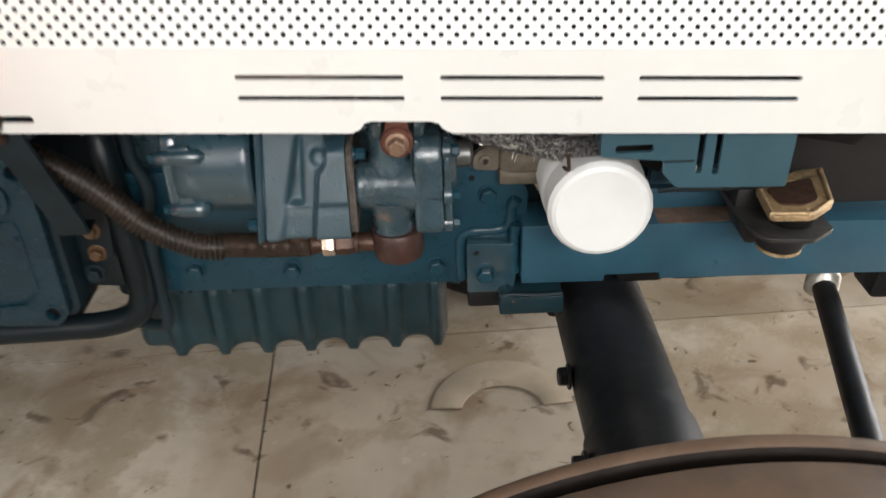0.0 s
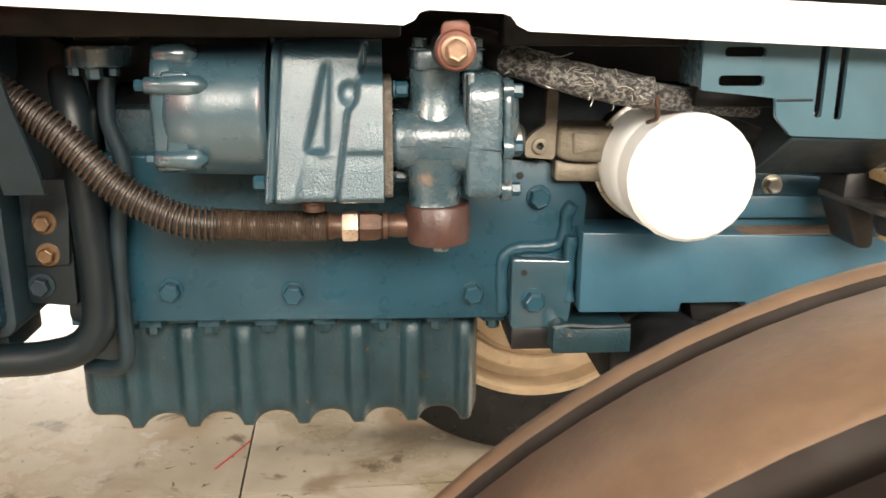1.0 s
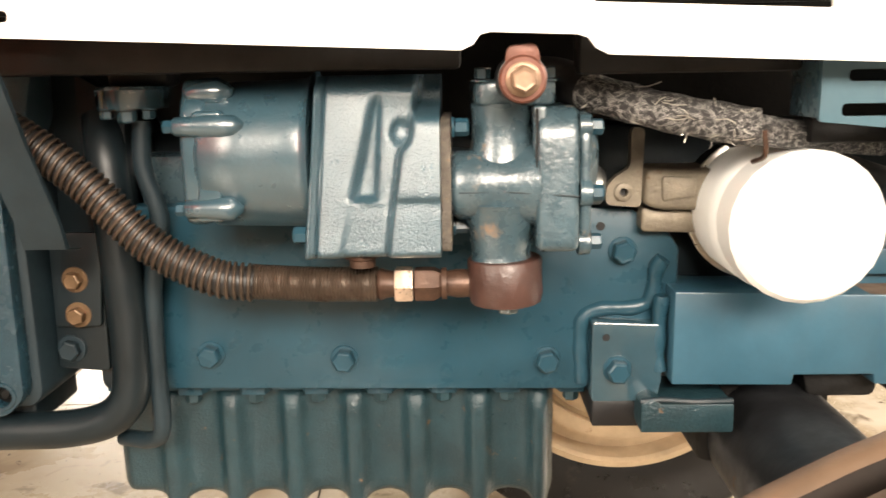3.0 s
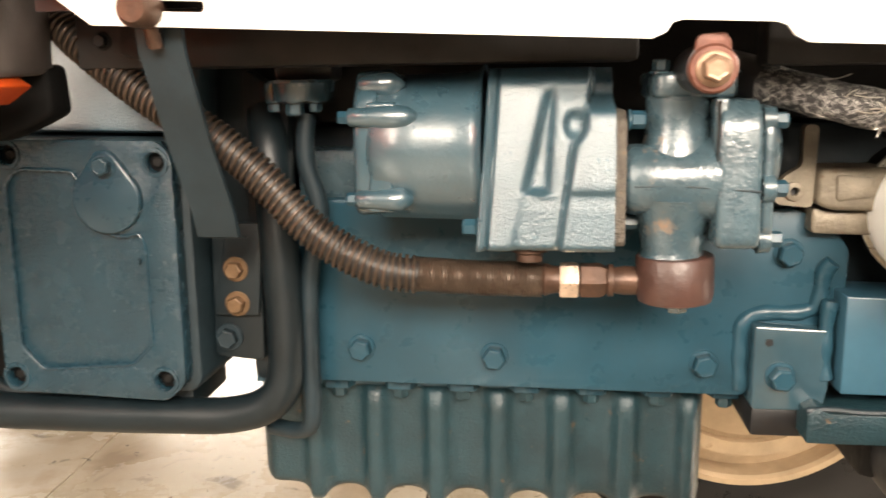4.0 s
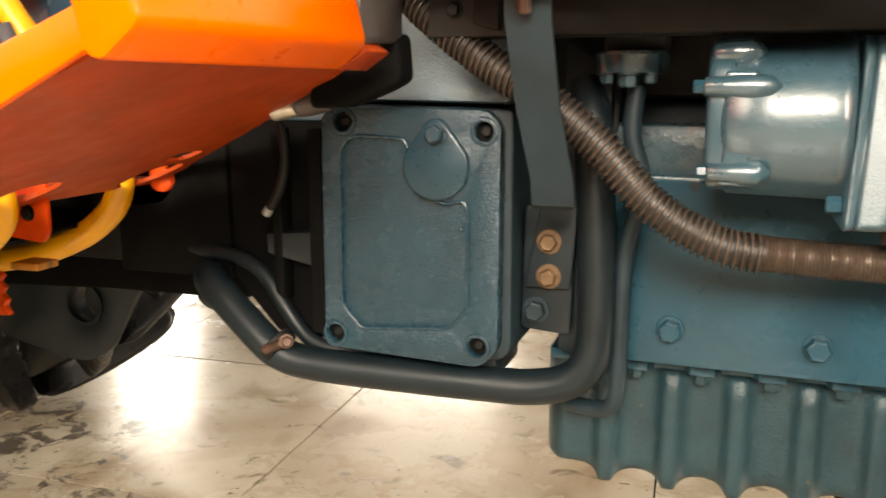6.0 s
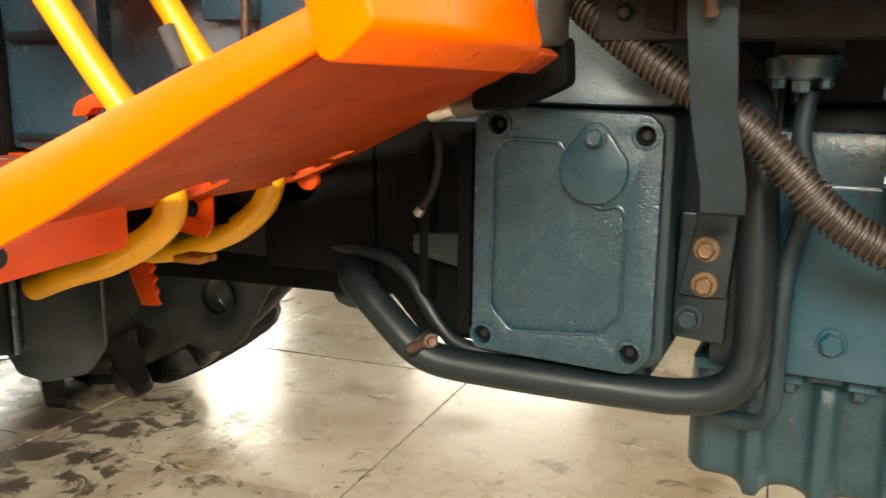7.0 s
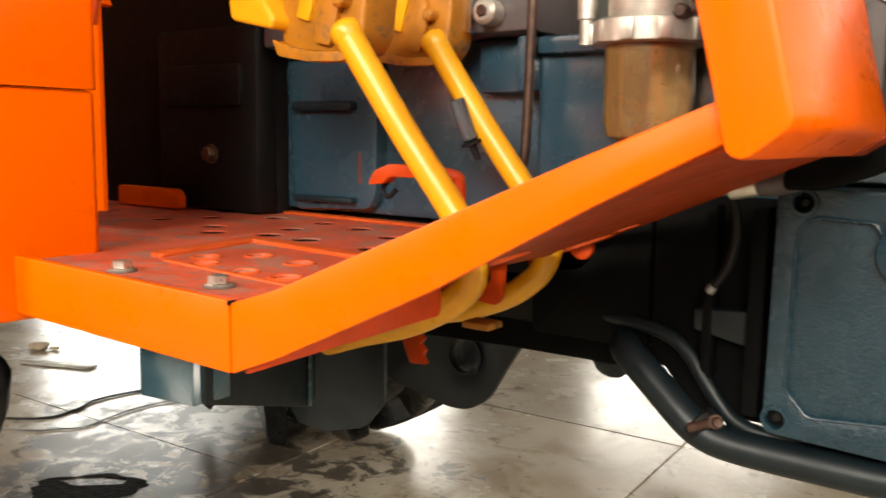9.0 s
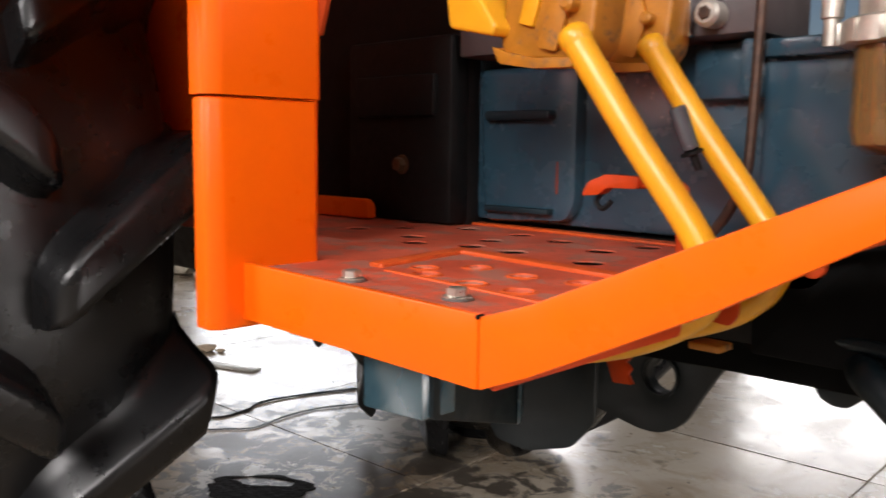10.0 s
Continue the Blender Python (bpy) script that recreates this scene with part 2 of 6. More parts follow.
def tile_material():
    """Glazed beige floor tile with smears, stains and damp dirt."""
    m = material("glazed_floor_tile", (0.46, 0.40, 0.322), 0.19, vary=0.13, scale=4, bump=0.2, bump_scale=16, distance=0.0016,
                 spots=(0.31, 0.255, 0.18), spot_amount=0.23, spot_scale=2.6, spot_rough=0.3)
    nt = m.node_tree
    n, l = nt.nodes, nt.links
    b = n["Principled BSDF"]
    geo = n.new("ShaderNodeNewGeometry")
    last = b.inputs["Base Color"].links[0].from_socket
    for s, lo, hi, c in ((2.2, 0.46, 0.66, (0.3, 0.225, 0.15)), (6.0, 0.53, 0.66, (0.22, 0.155, 0.1)), (13.0, 0.61, 0.68, (0.1, 0.07, 0.045)), (42.0, 0.67, 0.70, (0.05, 0.035, 0.025))):
        t = n.new("ShaderNodeTexNoise")
        t.inputs["Scale"].default_value, t.inputs["Detail"].default_value, t.inputs["Distortion"].default_value = s, 9.0, 0.8
        l.new(geo.outputs["Position"], t.inputs["Vector"])
        r = n.new("ShaderNodeMapRange")
        r.inputs[1].default_value, r.inputs[2].default_value, r.inputs[4].default_value = lo, hi, 0.75
        l.new(t.outputs["Fac"], r.inputs[0])
        mx = n.new("ShaderNodeMix")
        mx.data_type = "RGBA"
        mx.inputs[7].default_value = (*c, 1)
        l.new(r.outputs[0], mx.inputs[0])
        l.new(last, mx.inputs[6])
        last = mx.outputs[2]
    # black wet dirt tracked in beside the rear wheel, also painting its shadow
    away = n.new("ShaderNodeVectorMath")
    away.operation = "DISTANCE"
    away.inputs[1].default_value = (-1.58, 1.02, 0)
    l.new(geo.outputs["Position"], away.inputs[0])
    near = n.new("ShaderNodeMapRange")
    near.inputs[1].default_value, near.inputs[2].default_value, near.inputs[3].default_value, near.inputs[4].default_value = 0.15, 1.0, 0.125, -0.12
    l.new(away.outputs["Value"], near.inputs[0])
    t = n.new("ShaderNodeTexNoise")
    t.inputs["Scale"].default_value, t.inputs["Detail"].default_value, t.inputs["Roughness"].default_value, t.inputs["Distortion"].default_value = 15.0, 12.0, 0.72, 0.8
    l.new(geo.outputs["Position"], t.inputs["Vector"])
    plus = n.new("ShaderNodeMath")
    l.new(t.outputs["Fac"], plus.inputs[0])
    l.new(near.outputs[0], plus.inputs[1])
    wet = n.new("ShaderNodeMapRange")
    wet.inputs[1].default_value, wet.inputs[2].default_value, wet.inputs[4].default_value = 0.575, 0.61, 0.85
    l.new(plus.outputs[0], wet.inputs[0])
    mx = n.new("ShaderNodeMix")
    mx.data_type = "RGBA"
    mx.inputs[7].default_value = (0.03, 0.023, 0.018, 1)
    l.new(wet.outputs[0], mx.inputs[0])
    l.new(last, mx.inputs[6])
    last = mx.outputs[2]
    rough_mix = n.new("ShaderNodeMix")
    rough_mix.inputs[3].default_value = 0.34
    l.new(wet.outputs[0], rough_mix.inputs[0])
    l.new(b.inputs["Roughness"].links[0].from_socket, rough_mix.inputs[2])
    l.new(rough_mix.outputs[0], b.inputs["Roughness"])
    info = n.new("ShaderNodeObjectInfo")
    gloss = n.new("ShaderNodeMapRange")
    gloss.inputs[3].default_value, gloss.inputs[4].default_value = 0.5, 0.25
    l.new(wet.outputs[0], gloss.inputs[0])
    l.new(gloss.outputs[0], b.inputs["Specular IOR Level"])
    hsv = n.new("ShaderNodeHueSaturation")
    mr = n.new("ShaderNodeMapRange")
    mr.inputs[3].default_value, mr.inputs[4].default_value = 0.9, 1.08
    l.new(info.outputs["Random"], mr.inputs[0])
    l.new(mr.outputs[0], hsv.inputs["Value"])
    l.new(last, hsv.inputs["Color"])
    l.new(hsv.outputs[0], b.inputs["Base Color"])
    return m


tile_glaze = tile_material()


def braid_material():
    """Black sleeve with a diagonal weave of pale wire."""
    m = bpy.data.materials.new("braided_sleeve")
    m.use_nodes = True
    nt = m.node_tree
    n, l = nt.nodes, nt.links
    b = n["Principled BSDF"]
    uv = n.new("ShaderNodeUVMap")
    uv.uv_map = "UVMap"
    mp = n.new("ShaderNodeMapping")
    mp.inputs["Scale"].default_value = (0.1 * 380, 0.068 * 380, 1)
    mp.inputs["Rotation"].default_value = (0, 0, radians(45))
    mp.inputs["Location"].default_value = (0, 0, 0.5)
    l.new(uv.outputs[0], mp.inputs["Vector"])
    waves = []
    for way in ("X", "Y"):
        w = n.new("ShaderNodeTexWave")
        w.bands_direction = way
        w.inputs["Scale"].default_value, w.inputs["Distortion"].default_value, w.inputs["Detail"].default_value = 0.8, 1.2, 2.0
        l.new(mp.outputs[0], w.inputs["Vector"])
        waves.append(w.outputs["Fac"])
    weave = n.new("ShaderNodeTexChecker")
    weave.inputs["Scale"].default_value = 1.0
    l.new(mp.outputs[0], weave.inputs["Vector"])
    over = n.new("ShaderNodeMix")
    l.new(weave.outputs["Fac"], over.inputs[0])
    l.new(waves[0], over.inputs[2])
    l.new(waves[1], over.inputs[3])
    worn = n.new("ShaderNodeTexNoise")
    worn.inputs["Scale"].default_value, worn.inputs["Detail"].default_value = 1.1, 4.0
    l.new(mp.outputs[0], worn.inputs["Vector"])
    fade = n.new("ShaderNodeMapRange")
    fade.inputs[1].default_value, fade.inputs[2].default_value, fade.inputs[3].default_value, fade.inputs[4].default_value = 0.36, 0.62, 0.25, 1.0
    l.new(worn.outputs["Fac"], fade.inputs[0])
    mul = n.new("ShaderNodeMath")
    mul.operation = "MULTIPLY"
    l.new(over.outputs[0], mul.inputs[0])
    l.new(fade.outputs[0], mul.inputs[1])
    r = n.new("ShaderNodeValToRGB")
    r.color_ramp.elements[0].position, r.color_ramp.elements[0].color = 0.46, (0.018, 0.016, 0.016, 1)
    r.color_ramp.elements[1].position, r.color_ramp.elements[1].color = 0.72, (0.46, 0.44, 0.41, 1)
    l.new(mul.outputs[0], r.inputs[0])
    l.new(r.outputs[0], b.inputs["Base Color"])
    b.inputs["Roughness"].default_value = 0.5
    bp = n.new("ShaderNodeBump")
    bp.inputs["Strength"].default_value, bp.inputs["Distance"].default_value = 0.8, 0.001
    l.new(mul.outputs[0], bp.inputs["Height"])
    l.new(bp.outputs[0], b.inputs["Normal"])
    return m


braid = braid_material()


# ---- mesh helpers ----
def part(name, bm, mat, parent=None, label="", smooth=40):
    bmesh.ops.recalc_face_normals(bm, faces=bm.faces)
    me = bpy.data.meshes.new(name)
    bm.to_mesh(me)
    bm.free()
    me.materials.append(mat)
    if smooth:
        me.shade_smooth()
        me.set_sharp_from_angle(angle=radians(smooth))
    ob = new(name, me)
    if parent:
        ob.parent = parent
        ob.matrix_parent_inverse = parent.matrix_world.inverted()
    if label:
        tagged(ob, label)
    return ob


def thing(name, base, label, category, group="", kind=""):
    ob = new(name)
    ob.empty_display_size = 0.1
    ob.location = base
    ob.matrix_world = Matrix.Translation(base)
    return tagged(ob, label, category, group, kind)


def bevelled(bm, width, segments=2, geom=None):
    edges = geom or [e for e in bm.edges if len(e.link_faces) == 2 and e.calc_face_angle(0) > 0.5]
    if width:
        bmesh.ops.bevel(bm, geom=edges, offset=width, segments=segments, profile=0.5, affect="EDGES", clamp_overlap=True)
    return bm


def box(x0, x1, y0, y1, z0, z1, bevel=0.002, bm=None, m=None):
    b = bmesh.new()
    bmesh.ops.create_cube(b, size=1)
    for v in b.verts:
        v.co = Vector((x0 + (v.co.x + 0.5) * (x1 - x0), y0 + (v.co.y + 0.5) * (y1 - y0), z0 + (v.co.z + 0.5) * (z1 - z0)))
    bevelled(b, bevel)
    if m:
        b.transform(m)
    return join(bm, b)


def join(bm, b):
    if bm is None:
        return b
    me = bpy.data.meshes.new("piece")
    b.to_mesh(me)
    b.free()
    bm.from_mesh(me)
    bpy.data.meshes.remove(me)
    return bm


def frame_of(direction):
    d = Vector(direction).normalized()
    up = Vector((0, 0, 1)) if abs(d.z) < 0.9 else Vector((1, 0, 0))
    a = d.cross(up).normalized()
    return a, d.cross(a).normalized(), d


def lathe(origin, direction, profile, seg=32, bm=None, ngon=None, caps=True):
    """Turn (distance along the axis, radius) pairs about an axis."""
    b = bmesh.new()
    a, c, d = frame_of(direction)
    o = Vector(origin)
    rings = []
    seg = ngon or seg
    for s, r in profile:
        if r < 1e-6:
            rings.append([b.verts.new(o + d * s)])
        else:
            rings.append([b.verts.new(o + d * s + (a * math.cos(2 * math.pi * k / seg) + c * math.sin(2 * math.pi * k / seg)) * r) for k in range(seg)])
    for p, q in zip(rings, rings[1:]):
        for k in range(seg):
            j = (k + 1) % seg
            if len(p) == 1 and len(q) == 1:
                continue
            if len(p) == 1:
                b.faces.new((p[0], q[j], q[k]))
            elif len(q) == 1:
                b.faces.new((p[k], p[j], q[0]))
            else:
                b.faces.new((p[k], p[j], q[j], q[k]))
    for ring in (rings[0], rings[-1]):
        if len(ring) > 2 and caps:
            b.faces.new(ring)
    return join(bm, b)


def rod(p0, p1, r, seg=24, edge=0.0015, bm=None, r1=None):
    p0, p1 = Vector(p0), Vector(p1)
    n = (p1 - p0).length
    r1 = r if r1 is None else r1
    e = min(edge, r * 0.4, n * 0.4)
    return lathe(p0, p1 - p0, [(0, r - e), (e, r), (n - e, r1), (n, r1 - e)], seg, bm)


def smooth_path(points, step=0.004):
    pts = [Vector(p) for p in points]
    ext = [pts[0] * 2 - pts[1]] + pts + [pts[-1] * 2 - pts[-2]]
    out = []
    for i in range(1, len(ext) - 2):
        p0, p1, p2, p3 = ext[i - 1:i + 3]
        n = max(2, int((p2 - p1).length / step))
        for k in range(n):
            t = k / n
            out.append(0.5 * ((2 * p1) + (p2 - p0) * t + (2 * p0 - 5 * p1 + 4 * p2 - p3) * t * t + (3 * p1 - p0 - 3 * p2 + p3) * t ** 3))
    out.append(pts[-1])
    return out


def tube(points, radius, seg=18, step=0.004, bm=None, smooth=True):
    """A round tube along a smooth path; radius is a number or a function of the length run."""
    path = smooth_path(points, step) if smooth else [Vector(p) for p in points]
    b = bmesh.new()
    uvl = b.loops.layers.uv.new("UVMap")
    rings, run = [], 0.0
    a, c, d = frame_of(path[1] - path[0])
    runs = []
    for i, p in enumerate(path):
        t = (path[min(i + 1, len(path) - 1)] - path[max(i - 1, 0)]).normalized()
        a = (a - t * a.dot(t)).normalized()
        c = t.cross(a)
        if i:
            run += (p - path[i - 1]).length
        runs.append(run)
        r = radius(run) if callable(radius) else radius
        rings.append([b.verts.new(p + (a * math.cos(2 * math.pi * k / seg) + c * math.sin(2 * math.pi * k / seg)) * r) for k in range(seg)])
    for i in range(len(rings) - 1):
        for k in range(seg):
            j = (k + 1) % seg
            f = b.faces.new((rings[i][k], rings[i][j], rings[i + 1][j], rings[i + 1][k]))
            for lp, (u, v) in zip(f.loops, ((i, k), (i, k + 1), (i + 1, k + 1), (i + 1, k))):
                lp[uvl].uv = (runs[u] * 10, v / seg)
    b.faces.new(rings[0])
    b.faces.new(rings[-1])
    return join(bm, b)


def coil(points, radius, wire, pitch, sides=6, turn=18):
    """A wire wound round a smooth path."""
    line = smooth_path(points, 0.001)
    runs = [0.0]
    for p, q in zip(line, line[1:]):
        runs.append(runs[-1] + (q - p).length)
    a = frame_of(line[1] - line[0])[0]
    frames = []
    for i, p in enumerate(line):
        t = (line[min(i + 1, len(line) - 1)] - line[max(i - 1, 0)]).normalized()
        a = (a - t * a.dot(t)).normalized()
        frames.append((p, a.copy(), t.cross(a)))
    b = bmesh.new()
    rings, k = [], 0
    for i in range(int(runs[-1] / pitch * turn)):
        run = i * pitch / turn
        while runs[k + 1] < run:
            k += 1
        f = (run - runs[k]) / (runs[k + 1] - runs[k])
        (p, u, w), (p1, u1, w1) = frames[k], frames[k + 1]
        c, u, w = p.lerp(p1, f), u.lerp(u1, f).normalized(), w.lerp(w1, f).normalized()
        t = u.cross(w)
        out = u * math.cos(2 * math.pi * i / turn) + w * math.sin(2 * math.pi * i / turn)
        rings.append([b.verts.new(c + out * (radius + wire * math.cos(2 * math.pi * j / sides)) + t * (wire * math.sin(2 * math.pi * j / sides))) for j in range(sides)])
    for p, q in zip(rings, rings[1:]):
        for j in range(sides):
            b.faces.new((p[j - 1], p[j], q[j], q[j - 1])).smooth = True
    return b


def rounded(points, r, n=5):
    """The polygon with its corners rounded."""
    out = []
    pts = [Vector(p) for p in points]
    for i, p in enumerate(pts):
        a, c = pts[i - 1] - p, pts[(i + 1) % len(pts)] - p
        k = min(r, a.length * 0.45, c.length * 0.45)
        p0, p1 = p + a.normalized() * k, p + c.normalized() * k
        for j in range(n + 1):
            t = j / n
            out.append(((1 - t) ** 2 * p0 + 2 * t * (1 - t) * p + t * t * p1)[:])
    return out


def circle(u, v, r, n=14, squash=1.0):
    return [(u + r * math.cos(2 * math.pi * k / n), v + r * squash * math.sin(2 * math.pi * k / n)) for k in range(n)]


def slot(u0, u1, v0, v1, n=4):
    return rounded([(u0, v0), (u1, v0), (u1, v1), (u0, v1)], min(abs(u1 - u0), abs(v1 - v0)) * 0.45, n)


XZ = Matrix(((1, 0, 0, 0), (0, 0, 1, 0), (0, 1, 0, 0), (0, 0, 0, 1)))   # u along x, v along z, depth along y
XY = Matrix.Identity(4)                                                  # u along x, v along y, depth along z
YZ = Matrix(((0, 0, 1, 0), (1, 0, 0, 0), (0, 1, 0, 0), (0, 0, 0, 1)))   # u along y, v along z, depth along x


def plate(outline, d0, d1, m=XZ, holes=(), bevel=0.0, bm=None, segments=2):
    """A flat outline with holes, from depth d0 to d1."""
    b = bmesh.new()
    edges = []
    for loop in (outline, *holes):
        vs = [b.verts.new((u, v, d0)) for u, v in loop]
        edges += [b.edges.new((vs[i - 1], vs[i])) for i in range(len(vs))]
    if holes:
        bmesh.ops.triangle_fill(b, use_beauty=True, use_dissolve=False, edges=edges)
    else:
        b.faces.new(list(b.verts))
    made = bmesh.ops.extrude_face_region(b, geom=list(b.faces))
    for v in made["geom"]:
        if isinstance(v, bmesh.types.BMVert):
            v.co.z = d1
    bmesh.ops.recalc_face_normals(b, faces=b.faces)
    if bevel:
        bevelled(b, bevel, segments)
    b.transform(m)
    return join(bm, b)


BOLTS = {}


def bolt(place, direction, across, parent, mat, height=None, washer=1.35, stud=0.0, name="bolt"):
    """A hexagon head on a washer, with a rounded crown."""
    h = height or across * 0.55
    key = (round(across, 5), round(h, 5), washer, mat.name, stud)
    if key not in BOLTS:
        b = bmesh.new()
        r = across / 2 / math.cos(math.pi / 6)
        lathe((0, 0, -0.001), (0, 0, 1), [(0, r * washer), (across * 0.12, r * washer), (across * 0.16, r * washer * 0.94)], 20, b)
        lathe((0, 0, across * 0.1), (0, 0, 1), [(0, r), (h * 0.82, r), (h * 0.95, r * 0.9), (h, r * 0.8), (h * 0.975, r * 0.62), (h * 0.97, 0)], ngon=6, bm=b)
        if stud:
            lathe((0, 0, h * 0.8), (0, 0, 1), [(0, across * 0.28), (stud, across * 0.28), (stud + 0.001, across * 0.22)], 14, b)
        bmesh.ops.recalc_face_normals(b, faces=b.faces)
        me = bpy.data.meshes.new("bolt")
        b.to_mesh(me)
        b.free()
        me.materials.append(mat)
        BOLTS[key] = me
    ob = new(name, BOLTS[key])
    a, c, d = frame_of(direction)
    spin = random.uniform(0, 1.0)
    ob.parent = parent
    ob.matrix_parent_inverse = parent.matrix_world.inverted()
    ob.matrix_basis = Matrix.Translation(place) @ Matrix((a, c, d)).transposed().to_4x4() @ Matrix.Rotation(spin, 4, "Z")
    return ob


# ---- the hall ----
def hall():
    floor = part("floor", box(-9, 4.4, -2.8, 8.2, -0.2, -0.004, 0), grout, None, "", 0)
    tagged(floor, "beige glazed tile floor with dark joints, stains and wet dirt", "floor", kind="structure")

    def hole(a, c, z0, z1):
        return [(a, z0), (c, z0), (c, z1), (a, z1)]
    # walls, ceiling and yard lie out of view, added to enclose the floor
    for name, b, label in (
            ("wall_west", plate(hole(-3.0, 8.4, -0.2, 4.6), -9.2, -9, YZ, [hole(4.8, 7.0, 1.2, 3.2)]), "grey plastered hall wall with an open window"),
            ("wall_east", plate(hole(-3.0, 8.4, -0.2, 4.6), 4.4, 4.6, YZ, [hole(0.7, 3.1, 0.1, 2.5), hole(-2.3, -0.9, 2.7, 4.1)]), "unseen grey plastered hall wall, opened for two fill lamps"),
            ("wall_south", plate(hole(-9, 4.4, -0.2, 4.6), -3.0, -2.8, XZ, [hole(-0.7, 1.9, 1.65, 2.55), hole(-4.2, -2.8, 1.2, 3.4)]), "grey plastered hall wall with two open windows"),
            ("wall_north", plate(hole(-9, 4.4, -0.2, 4.6), 8.2, 8.4, XZ, [hole(-6.85, -5.95, 0.65, 3.4), hole(-4.05, -2.15, 0.7, 2.5)]), "grey plastered hall wall with open windows")):
        tagged(part(name, b, plaster, None, "", 0), label, "wall", kind="structure")
    tagged(part("ceiling", box(-9.2, 4.6, -3.0, 8.4, 4.6, 4.75, 0), hall_ceiling, None, "", 0), "grey sheet ceiling of the hall", "ceiling", kind="structure")
    ground = part("ground", box(-150, 150, -150, 150, -0.4, -0.21, 0), plaster, None, "", 0)
    tagged(ground, "pale concrete yard outside the hall", "ground", kind="structure")
    return floor


def lay_tiles(floor):
    side, turn = 0.6, radians(2.4)
    b = box(-side / 2 + 0.0016, side / 2 - 0.0016, -side / 2 + 0.0016, side / 2 - 0.0016, -0.008, 0, 0.0005)
    first = part("tile", b, tile_glaze, floor, "", 0)
    mesh = first.data
    m0 = Matrix.Translation((-0.198, 1.122, 0)) @ Matrix.Rotation(turn, 4, "Z")
    spots = [(i, j) for i in range(-16, 10) for j in range(-11, 14)]
    near = [s for s in spots if -8 <= s[0] <= 5 and -5 <= s[1] <= 8]
    rest = bmesh.new()
    k = 0
    for i, j in spots:
        m = m0 @ Matrix.Translation(((i + 0.5) * side, (j + 0.5) * side, random.uniform(-0.0006, 0.0006)))
        c = m.translation
        if not (-9.2 < c.x < 4.5 and -3.0 < c.y < 8.4):
            continue
        if (i, j) in near:
            ob = first if k == 0 else new("tile", mesh)
            k += 1
            ob.parent, ob.matrix_parent_inverse = floor, Matrix.Identity(4)
            ob.matrix_basis = m
        else:
            piece = bmesh.new()
            piece.from_mesh(mesh)
            piece.transform(m)
            join(rest, piece)
    tagged(part("far_tiles", rest, tile_glaze, floor, "", 0), kind="stuff")


# ---- the tractor ----
tractor = thing("tractor", (-0.6, 0.8, 0), "compact farm tractor with blue-painted engine and orange footplate", "tractor")


